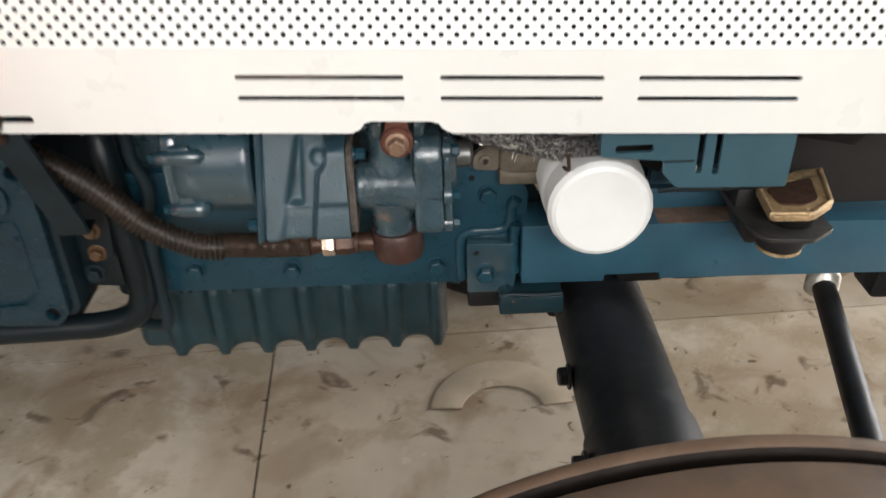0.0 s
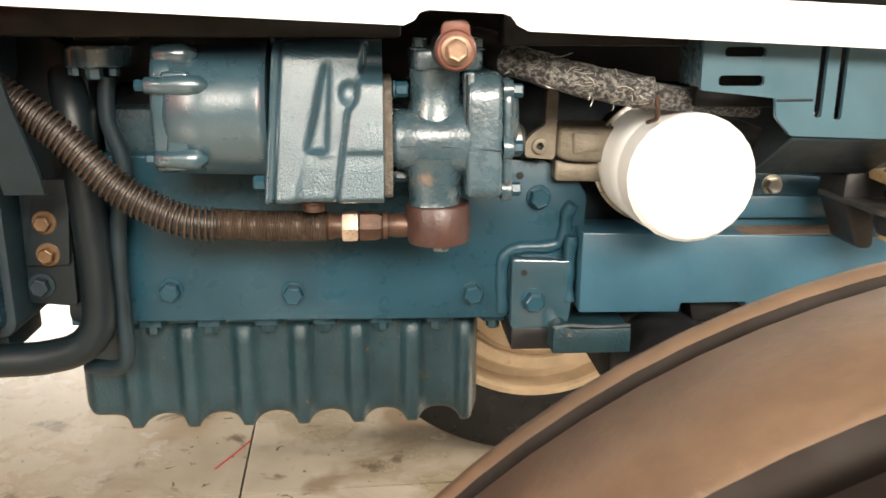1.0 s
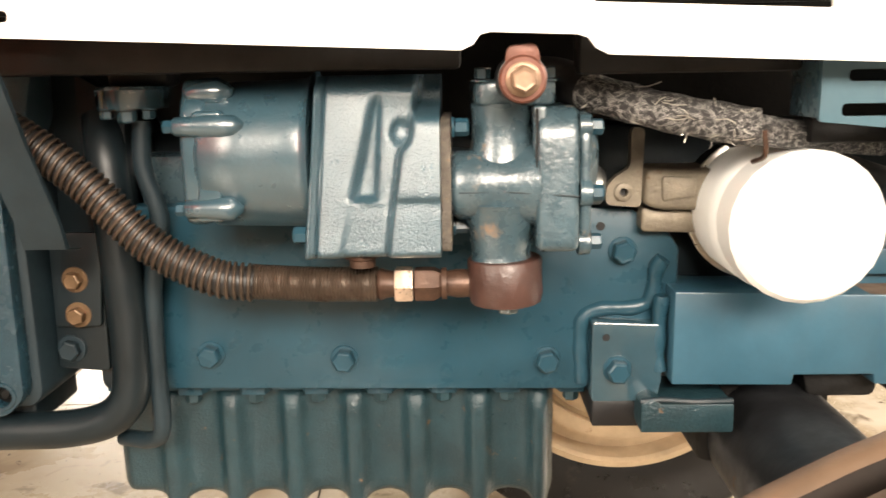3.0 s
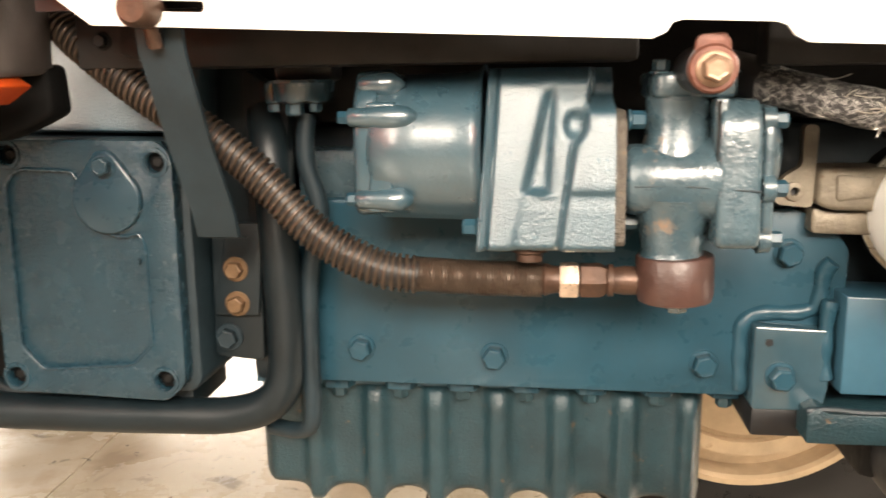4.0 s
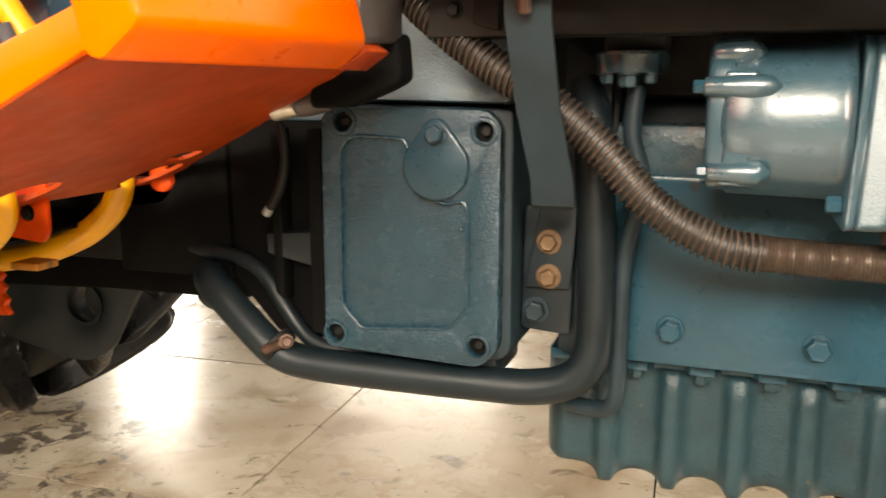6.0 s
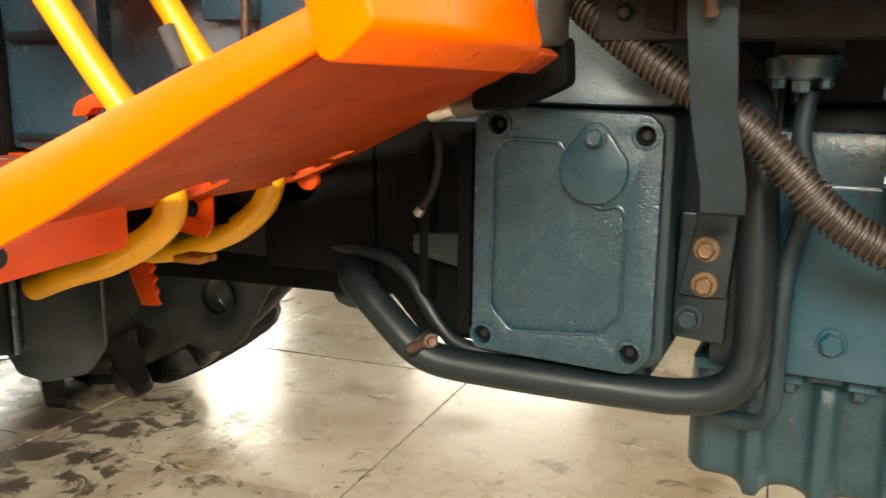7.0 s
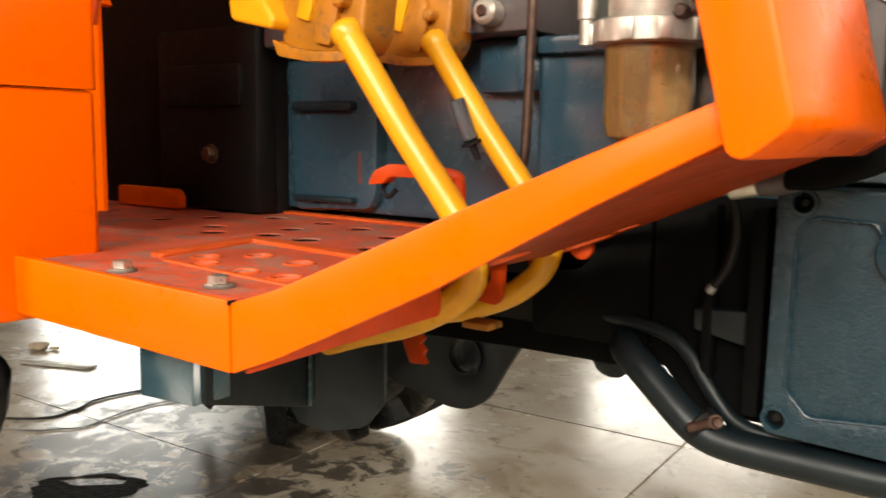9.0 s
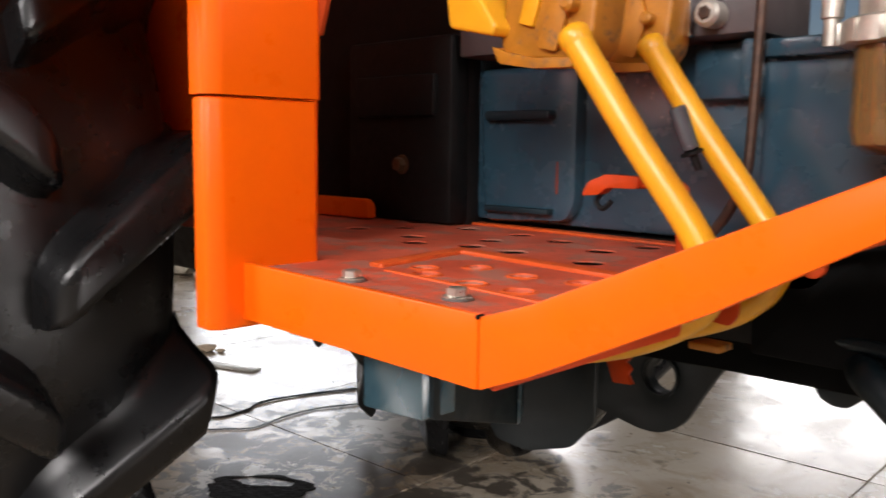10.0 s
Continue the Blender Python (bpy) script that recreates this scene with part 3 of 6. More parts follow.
def engine():
    block = part("engine_block", plate(rounded([(-0.205, 0.422), (0.104, 0.419), (0.11, 0.43), (0.152, 0.44), (0.163, 0.45), (0.165, 0.518), (0.158, 0.529), (0.131, 0.546), (-0.205, 0.552)], 0.004), 0.677, 0.74, XZ, bevel=0.0015), blue_plate, tractor, "dark blue painted flat engine side plate")
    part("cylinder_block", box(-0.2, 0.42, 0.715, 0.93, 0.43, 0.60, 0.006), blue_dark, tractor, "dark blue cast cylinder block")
    part("cylinder_head", box(-0.19, 0.42, 0.70, 0.93, 0.602, 0.78, 0.006), shade_grease, tractor, "dark cylinder head")
    part("side_casting", box(-0.21, 0.10, 0.69, 0.725, 0.545, 0.585, 0.006), blue_rusty, tractor, "worn blue cast ledge")
    for x, z in ((0.127, 0.517), (0.077, 0.441), (-0.063, 0.443), (-0.156, 0.447)):
        bolt((x, 0.677, z), (0, -1, 0), 0.0138, block, blue_plate, 0.0085, 1.22)
    # black discs on the face, coloured as the shade in small holes
    for x, z in ((0.112, 0.534), (-0.145, 0.545)):
        part("hole", rod((x, 0.679, z), (x, 0.6765, z), 0.003, 12, 0.0002), black, block)
    bolt((-0.125, 0.69, 0.541), (0, -1, 0), 0.014, block, blue_dark)
    # weld bead and raised pad round the bracket
    part("weld_bead", tube([(0.1015, 0.6785, 0.424), (0.1, 0.6785, 0.45), (0.1015, 0.6785, 0.470), (0.112, 0.6785, 0.4765), (0.135, 0.6785, 0.4775), (0.147, 0.6775, 0.4835), (0.15, 0.676, 0.505), (0.154, 0.674, 0.512)], lambda s: 0.0056 + 0.0004 * math.sin(s * 330), 12, 0.0015), blue_plate, block)
    part("weld_bead", tube([(0.1525, 0.668, 0.488), (0.151, 0.668, 0.47), (0.1505, 0.668, 0.45), (0.152, 0.667, 0.436)], lambda s: 0.0052 + 0.0006 * math.sin(s * 260), 12, 0.0015), blue_plate, block)
    pad = part("mounting_bracket", plate(rounded([(0.106, 0.415), (0.15, 0.415), (0.153, 0.43), (0.153, 0.469), (0.106, 0.471)], 0.0025), 0.6635, 0.69, XZ, bevel=0.001), blue, tractor, "square blue bracket with one bolt and a small hole")
    bolt((0.123, 0.6635, 0.438), (0, -1, 0), 0.0138, pad, blue_plate, 0.0085, 1.22)
    # black disc in place of a shaded hole
    part("hole", rod((0.115, 0.665, 0.4605), (0.115, 0.663, 0.4605), 0.0025, 12, 0.0002), black, pad)
    part("bracket_foot", plate(rounded([(0.136, 0.4), (0.197, 0.4), (0.197, 0.42), (0.15, 0.42), (0.143, 0.424), (0.136, 0.42)], 0.002), 0.645, 0.70, XZ, bevel=0.0012), pan_paint, pad)
    part("weld_bead", tube([(0.136, 0.648, 0.421), (0.15, 0.647, 0.4225), (0.17, 0.647, 0.421), (0.196, 0.647, 0.4215)], 0.0022, 8, 0.002), blue_dark, pad)
    part("bracket_underside", box(0.107, 0.15, 0.667, 0.75, 0.395, 0.4145, 0.002), black, pad)


def oil_pan():
    b = bmesh.new()
    x0, x1, n = -0.25, 0.087, 236
    ribs = [-0.201 + 0.0462 * k for k in range(7)]
    zs = [0.409, 0.402, 0.39, 0.37, 0.35, 0.33, 0.321, 0.3165]
    rows = []
    for i in range(n + 1):
        x = x0 + (x1 - x0) * i / n
        d = min(abs(x - r) for r in ribs)
        ridge = 0.010 * (1 / (1 + (d / 0.0085) ** 4))
        end = 0.02 * max(0, 1 - (x - x0) / 0.016) ** 2 + 0.016 * max(0, 1 - (x1 - x) / 0.012) ** 2
        low = 0.002 - 0.0085 * (1 - max(0.0, 1 - max(0.0, d - 0.005) / 0.0181) ** 2) ** 0.5
        row = []
        for k, z in enumerate(zs):
            y = 0.7145 - ridge * (0.25 if k == 0 else 1) + end
            if k == len(zs) - 1:
                y += 0.0025
            row.append(b.verts.new((x, y + (0.409 - z) * 0.03, z - (low if k >= 5 else 0))))
        row.append(b.verts.new((x, 0.76, zs[-1] - low)))
        row.append(b.verts.new((x, 0.96, zs[-1])))
        row.append(b.verts.new((x, 0.96, 0.409)))
        rows.append(row)
    for p, q in zip(rows, rows[1:]):
        for k in range(len(p)):
            b.faces.new((p[k - 1], p[k], q[k], q[k - 1]))
    b.faces.new(rows[0])
    b.faces.new(rows[-1])
    pan = part("oil_pan", b, pan_paint, tractor, "blue finned cast oil pan with scalloped lower edge", 60)
    xs = [-0.18 + 0.0462 * k for k in range(7)]
    edge = [(-0.244, 0.706)]
    for x in xs:
        edge += [(x - 0.012, 0.706), (x - 0.0085, 0.697), (x + 0.0085, 0.697), (x + 0.012, 0.706)]
    edge += [(0.108, 0.706), (0.108, 0.95), (-0.244, 0.95)]
    part("pan_flange", plate(edge, 0.409, 0.4165, XY, bevel=0.001), blue_plate, pan)
    for x in xs:
        bolt((x, 0.705, 0.409), (0, 0, -1), 0.010, pan, pan_paint, 0.007, 1.2)
    return pan


def frame_rail():
    rail = part("frame_rail", plate([(0.157, 0.431), (0.236, 0.430), (0.237, 0.437), (0.289, 0.437), (0.29, 0.430), (0.40, 0.4285), (0.56, 0.4255), (0.56, 0.484), (0.157, 0.4945)], 0.652, 0.70, XZ, bevel=0.0012), blue_rail, tractor, "long blue rectangular frame rail with a dusty top")
    part("rail_dust", plate([(0.16, 0.6535), (0.37, 0.6535), (0.37, 0.699), (0.16, 0.699)], 0.4905, 0.4912, XY), rusty_top, rail)
    lug = part("rail_bracket", plate(rounded([(0.275, 0.49), (0.365, 0.489), (0.36, 0.53), (0.28, 0.535)], 0.004), 0.682, 0.692, XZ, bevel=0.001), blue_rail, tractor, "worn blue upright bracket on the rail")
    bolt((0.314, 0.682, 0.524), (0, -1, 0), 0.011, lug, zinc)
    part("cross_strap", plate([(0.262, 0.50), (0.37, 0.499), (0.37, 0.516), (0.262, 0.518)], 0.672, 0.681, XZ, bevel=0.0012), blue_rail, lug)
    # lugs coloured near-black, to look like shade in the rail's notch
    part("lower_lug", plate(rounded([(0.255, 0.414), (0.30, 0.414), (0.305, 0.436), (0.25, 0.436)], 0.006), 0.672, 0.70, XZ, bevel=0.0015), shade_grease, rail)
    part("lower_lug", plate(rounded([(0.305, 0.418), (0.355, 0.418), (0.37, 0.436), (0.305, 0.436)], 0.008), 0.668, 0.70, XZ, bevel=0.0015), shade_grease, rail)


def oil_filter():
    c = (0.2135, 0.675, 0.5465)
    f = part("oil_filter", lathe(c, (-0.02, -1, 0.02), [(0.0, 0.042), (0.002, 0.0465), (0.006, 0.0465), (0.009, 0.0445), (0.045, 0.0445), (0.058, 0.0445), (0.064, 0.0425)], 48), white_filter, tractor, "white spin-on oil filter canister")
    part("filter_cap", lathe((0.2123, 0.6111, 0.5478), (-0.02, -1, 0.02), [(0, 0.0435), (0.026, 0.0435), (0.0305, 0.0405), (0.0325, 0.037), (0.0315, 0.02), (0.0305, 0)], ngon=24), white_filter, f, smooth=20)
    part("filter_base", lathe((0.2135, 0.70, 0.5465), (0, -1, 0), [(0, 0.044), (0.02, 0.044), (0.026, 0.038)], 32), shade_grease, f)
    part("filter_seam", lathe((0.2134, 0.6705, 0.5466), (-0.02, -1, 0.02), [(0, 0.0455), (0.001, 0.0475), (0.004, 0.0475), (0.005, 0.0455)], 48), zinc, f)


def sigmoid(v, w):
    return 1 / (1 + math.exp(max(-60.0, min(60.0, -v / w))))


def pump_casting():
    """Middle of the pump: grooved flange, S-shaped valley with a faceted lobe below it, and the second rough flange."""
    b = bmesh.new()
    nx, nz, z0, z1 = 100, 96, 0.5365, 0.6355
    grid = []
    for i in range(nx + 1):
        col = []
        for j in range(nz + 1):
            z = z0 + (z1 - z0) * j / nz
            left = -0.0662 + 0.065 * (z - 0.545)
            x = left + (0.0078 - left) * i / nx
            y = 0.5695 + 0.2 * (z - z0)
            band = -0.0455 + 0.23 * (z - 0.547)                       # where the first rough flange ends
            top = sigmoid(z - 0.6215, 0.0022)                          # the flange runs across above the valley
            y -= 0.0022 * math.exp(-((x - left - 0.0012) / 0.0014) ** 2)          # lip
            y += 0.0034 * math.exp(-((x - left - 0.0054) / 0.0009) ** 2)          # groove
            upper = sigmoid(z - 0.5685, 0.0008)
            past = sigmoid(x - band, 0.0011) * (1 - top)
            y += past * (upper * 0.0085 + (1 - upper) * (0.0018 + 0.09 * max(0.0, 0.5585 - z)))
            ridge = sigmoid(x + 0.0268 - 0.05 * (z - 0.59), 0.0009) * upper * (1 - top)
            y -= 0.0068 * ridge                                        # the rib right of the valley
            y -= 0.0014 * math.exp(-((z - 0.5668) / 0.0014) ** 2 - ((x + 0.031) / 0.0065) ** 2)
            edge2 = -0.0205 + 0.13 * (z - 0.54) + 0.0045 * sigmoid(z - 0.597, 0.0015)
            second = sigmoid(x - edge2, 0.0005)
            y += 0.0022 * math.exp(-((x - edge2 + 0.0016) / 0.0011) ** 2) * (1 - sigmoid(z - 0.6135, 0.0012))
            y -= second * (1 - sigmoid(z - 0.6135, 0.0012)) * (0.0030 * upper + 0.0034)
            pocket = math.exp(-(((x + 0.0135) / 0.0055) ** 2 + ((z - 0.6045) / 0.0065) ** 2) ** 2)
            y += 0.0045 * pocket
            y += second * 0.024 * sigmoid(z - 0.6165, 0.0014)          # shoulder above the second flange
            y += 0.010 * max(0.0, (z - 0.6255) / 0.010) ** 1.5 + 0.004 * max(0.0, (0.5405 - z) / 0.004) ** 2
            col.append(b.verts.new((x, y, z)))
        col += [b.verts.new((col[-1].co.x, 0.665, z1)), b.verts.new((col[0].co.x, 0.665, z0))]
        grid.append(col)
    for g0, g1 in zip(grid, grid[1:]):
        for k in range(len(g0)):
            b.faces.new((g0[k - 1], g0[k], g1[k], g1[k - 1]))
    b.faces.new(grid[0])
    b.faces.new(grid[-1])
    return b


def pump():
    """Hydraulic pump and valve block that hang on the side of the engine."""
    p = part("pump_body", lathe((-0.131, 0.6225, 0.5905), (1, 0, 0), [(0, 0.030), (0.001, 0.036), (0.006, 0.0422), (0.03, 0.0428), (0.05, 0.0433), (0.060, 0.0440), (0.0635, 0.0452), (0.0655, 0.0472), (0.0665, 0.049)], 72), blue_barrel, tractor, "blue cast hydraulic pump body with a glossy barrel", 60)
    part("pump_casting", pump_casting(), blue_cast, p, "rough-cast blue pump flange with a curved rib", 55)
    # end cover with two long screw bosses and the web between them
    end = part("end_plate", plate(rounded([(0.586, 0.553), (0.66, 0.553), (0.66, 0.634), (0.603, 0.634), (0.592, 0.624), (0.586, 0.606)], 0.010), -0.1375, -0.122, YZ, bevel=0.0045, segments=4), blue, p)
    part("end_web", plate(rounded([(-0.1305, 0.556), (-0.1125, 0.556), (-0.1145, 0.575), (-0.1145, 0.598), (-0.1105, 0.618), (-0.129, 0.618), (-0.1275, 0.598), (-0.1275, 0.575)], 0.004), 0.5835, 0.61, XZ, bevel=0.004, segments=4), blue, end)
    for y, z, a, bx in ((0.5855, 0.6095, -0.1395, -0.1), (0.5855, 0.5635, -0.136, -0.103)):
        part("boss", lathe((a, y, z), (1, 0, 0), [(0, 0.0036), (0.0015, 0.0052), (0.012, 0.0056), (0.02, 0.0066), (0.027, 0.0068), (bx - a - 0.005, 0.0058), (bx - a, 0.002)], 28), blue_barrel, end, smooth=60)
        bolt((a + 0.001, y, z), (-1, 0, 0), 0.0068, end, blue_plate, 0.0055, 1.05)
    part("top_boss", lathe((-0.136, 0.6, 0.6275), (1, 0, 0), [(0, 0.005), (0.002, 0.0075), (0.02, 0.0085), (0.028, 0.003)], 24), blue, end, smooth=60)
    for x, y, z, d in ((-0.0665, 0.5815, 0.5485, -1), (0.0155, 0.584, 0.607, 1), (0.0155, 0.61, 0.548, 1)):
        bolt((x, y, z), (d, 0, 0), 0.0085, p, blue_plate, 0.0075, 1.15)
    part("neck_boss", lathe((-0.018, 0.612, 0.6265), (1, 0, 0), [(0, 0.007), (0.003, 0.009), (0.014, 0.009), (0.016, 0.006)], 24), blue, p)
    part("joint_face", plate(rounded([(0.578, 0.5385), (0.66, 0.5385), (0.66, 0.612), (0.592, 0.612), (0.579, 0.606)], 0.004), 0.0080, 0.0138, YZ, bevel=0.0008), rusty_joint, p, "gritty rusty joint face")
    part("drain_plug", lathe((-0.038, 0.592, 0.537), (0, 0, -1), [(0, 0.0105), (0.0035, 0.0105), (0.0045, 0.0075), (0.009, 0.0075), (0.0095, 0.006)], 24), rusty, p)

    # valve block: stub, riser and outlet in one casting, with a bolted cover at the end
    v = part("valve_block", plate(rounded([(0.571, 0.5385), (0.65, 0.5375), (0.65, 0.6175), (0.584, 0.6175), (0.5755, 0.606), (0.5735, 0.578)], 0.007), 0.0605, 0.0835, YZ, bevel=0.0035, segments=4), blue_rusty, tractor, "blue cast valve block with rust bloom", 60)
    part("valve_cover", plate(rounded([(0.5765, 0.541), (0.645, 0.541), (0.645, 0.614), (0.588, 0.614), (0.5785, 0.604)], 0.010), 0.084, 0.0905, YZ, bevel=0.0025, segments=3), blue_rusty, v, smooth=60)
    part("cover_bulge", lathe((0.088, 0.603, 0.588), (1, 0, 0), [(0, 0.024), (0.004, 0.023), (0.007, 0.018), (0.008, 0.0)], 36), blue_rusty, v, smooth=60)
    part("parting_ridge", tube([(0.018, 0.5783, 0.5715), (0.04, 0.5775, 0.5718), (0.060, 0.5745, 0.571), (0.083, 0.5722, 0.5695)], 0.0006, 8, 0.003), blue_dark, v)
    part("block_seam", box(0.0600, 0.0612, 0.5765, 0.60, 0.584, 0.6165, 0), shade_grease, v)
    part("stub_barrel", lathe((0.0125, 0.5975, 0.5735), (1, 0, 0), [(0, 0.010), (0.001, 0.0165), (0.005, 0.0195), (0.02, 0.0202), (0.036, 0.0215), (0.050, 0.0245)], 44), blue_rusty, v, smooth=60)
    part("riser_neck", lathe((0.043, 0.602, 0.575), (0, 0, 1), [(0, 0.0235), (0.012, 0.0205), (0.022, 0.0178), (0.036, 0.0172), (0.044, 0.0182)], 40), blue_rusty, v, smooth=60)
    part("riser_flange", plate(rounded([(0.027, 0.584), (0.0715, 0.584), (0.0735, 0.64), (0.025, 0.64)], 0.009), 0.618, 0.632, XY, bevel=0.003, segments=3), blue_rusty, v, smooth=60)
    for x in (0.0315, 0.0675):
        bolt((x, 0.5905, 0.632), (0, 0, 1), 0.008, v, blue, 0.006)
    part("neck_rib", plate(rounded([(0.0595, 0.585), (0.0645, 0.585), (0.0665, 0.618), (0.0585, 0.618)], 0.002), 0.5795, 0.602, XZ, bevel=0.002, segments=3), blue_rusty, v, smooth=60)
    for z, y in ((0.606, 0.586), (0.5705, 0.5795), (0.5425, 0.584)):
        part("bolt_boss", lathe((0.084, y, z), (1, 0, 0), [(0, 0.0078), (0.0062, 0.0072), (0.0068, 0.0060)], 24), blue_rusty, v)
        bolt((0.0905, y, z), (1, 0, 0), 0.0078, v, blue_plate, 0.006, 1.1)
    part("outlet_neck", lathe((0.042, 0.602, 0.5295), (0, 0, 1), [(0, 0.0178), (0.004, 0.0168), (0.016, 0.0185), (0.026, 0.0215), (0.034, 0.026)], 40), blue_rusty, v, smooth=60)
    cup = part("pipe_cup", lathe((0.044, 0.602, 0.5305), (0.03, 0, -1), [(0, 0.0175), (0.0004, 0.0209), (0.0014, 0.0217), (0.022, 0.0217), (0.0265, 0.0206), (0.028, 0.016), (0.028, 0)], 56), rust_cup, tractor, "brown primed banjo cup under the valve block")
    bolt((0.046, 0.602, 0.5025), (0, 0, -1), 0.0105, cup, blue, 0.005)
    # banjo connection above
    bj = part("banjo_union", lathe((0.0505, 0.592, 0.6325), (0, -1, 0), [(0, 0.0125), (0.043, 0.0125), (0.0435, 0.0095)], 32), black, tractor, "black banjo union with a copper-coloured bolt")
    part("copper_ring", lathe((0.0505, 0.549, 0.6325), (0, -1, 0), [(0, 0.0098), (0.0005, 0.0119), (0.003, 0.0119), (0.0042, 0.0108), (0.0042, 0.008)], 40), copper_red, bj)
    part("bolt_collar", lathe((0.0505, 0.545, 0.6325), (0, -1, 0), [(0, 0.0088), (0.0018, 0.0088), (0.0026, 0.0078), (0.0026, 0.005)], 36), copper, bj)
    bolt((0.0505, 0.5428, 0.6325), (0, -1, 0), 0.0118, bj, copper, 0.0075, 1.0)
    part("banjo_tab", plate(rounded([(0.0415, 0.640), (0.0595, 0.640), (0.0588, 0.6465), (0.0562, 0.6500), (0.0442, 0.6492), (0.0422, 0.6465)], 0.002), 0.5485, 0.553, XZ, bevel=0.001), copper_red, bj)


def hoses():
    path = [(-0.104, 0.602, 0.5165), (-0.123, 0.60, 0.5195), (-0.140, 0.60, 0.5265), (-0.156, 0.60, 0.5355), (-0.171, 0.60, 0.5475), (-0.188, 0.60, 0.5665), (-0.205, 0.60, 0.5835), (-0.232, 0.60, 0.604), (-0.26, 0.602, 0.6205), (-0.296, 0.606, 0.647), (-0.32, 0.612, 0.668), (-0.345, 0.62, 0.70), (-0.36, 0.63, 0.74)]
    guard = part("hose_guard", coil(path, 0.0105, 0.0012, 0.0042), bronze, tractor, "brown coiled spring guard over a hydraulic hose", 0)
    part("hose_core", tube(path, 0.0093, 16, 0.004), rubber_black, guard)
    part("crimp_sleeve", tube([(-0.106, 0.605, 0.5165), (-0.07, 0.605, 0.5145), (-0.031, 0.605, 0.514)], lambda s: 0.0104 + 0.00035 * math.sin(2 * math.pi * s / 0.0019), 24, 0.00045), bronze, guard)
    fit = part("hose_fitting", lathe((-0.031, 0.605, 0.514), (1, 0, 0), [(0, 0.0085), (0.002, 0.0098), (0.005, 0.0085), (0.008, 0.008), (0.0115, 0.008)], 24), rusty, tractor, "rusty steel hose fitting with hexagon nuts")
    part("nut", lathe((-0.0205, 0.605, 0.514), (1, 0, 0), [(0, 0.010), (0.001, 0.0108), (0.0095, 0.0108), (0.0105, 0.010)], ngon=6), pale_nut, fit, "bare bright hexagon nut")
    part("nut", lathe((-0.0095, 0.605, 0.514), (1, 0, 0), [(0, 0.0085), (0.001, 0.0105), (0.012, 0.0105), (0.0165, 0.008)], ngon=6), rusty, fit)
    part("pipe_stub", lathe((0.007, 0.605, 0.514), (1, 0, 0), [(0, 0.0095), (0.003, 0.0095), (0.0032, 0.0075), (0.009, 0.0085), (0.013, 0.0085), (0.022, 0.0075)], 20), rusty, fit)
    # braided intake hose
    hose = part("braided_hose", tube([(0.088, 0.61, 0.6255), (0.105, 0.60, 0.6205), (0.135, 0.592, 0.6125), (0.18, 0.585, 0.604)], lambda s: 0.0108 + 0.0004 * math.sin(s * 260), 24, 0.002), braid, tractor, "black hose in a frayed silver wire braid")
    part("braided_hose", tube([(0.178, 0.588, 0.6035), (0.21, 0.60, 0.5985), (0.262, 0.612, 0.5935)], 0.0085, 20, 0.003), braid, tractor, "black hose in a frayed silver wire braid")
    rng = random.Random(11)
    wires = bmesh.new()
    for k in range(34):
        f = rng.random()
        x, a = 0.09 + 0.088 * f, rng.uniform(-2.6, 0.4)
        y, z = 0.6075 - 0.0225 * min(1.0, 1.6 * f), 0.6245 - 0.0205 * f
        p = Vector((x, y + 0.0108 * math.sin(a - 1.1), z + 0.0108 * math.cos(a - 1.1)))
        q = p + Vector((rng.uniform(-0.006, 0.014), -0.0035 * rng.random(), rng.uniform(-0.006, 0.006)))
        tube([p, (p + q) / 2 + Vector((0, -0.0025 * rng.random(), rng.uniform(-0.002, 0.002))), q], 0.00028, 5, 0.002, wires)
    part("frayed_wires", wires, zinc, hose, "loose bright wire ends")
    part("hose_elbow", tube([(0.055, 0.655, 0.632), (0.075, 0.63, 0.632), (0.092, 0.608, 0.6245)], 0.0122, 20, 0.003), rubber_black, tractor, "black rubber hose elbow")
    part("dark_pipe", tube([(0.185, 0.68, 0.60), (0.22, 0.655, 0.585), (0.275, 0.635, 0.565)], 0.011, 18, 0.004), shade_grease, tractor)
    part("hose_clip", tube([(0.181, 0.574, 0.6035), (0.1825, 0.576, 0.59), (0.181, 0.59, 0.585)], 0.0015, 8, 0.002), rusty, tractor)


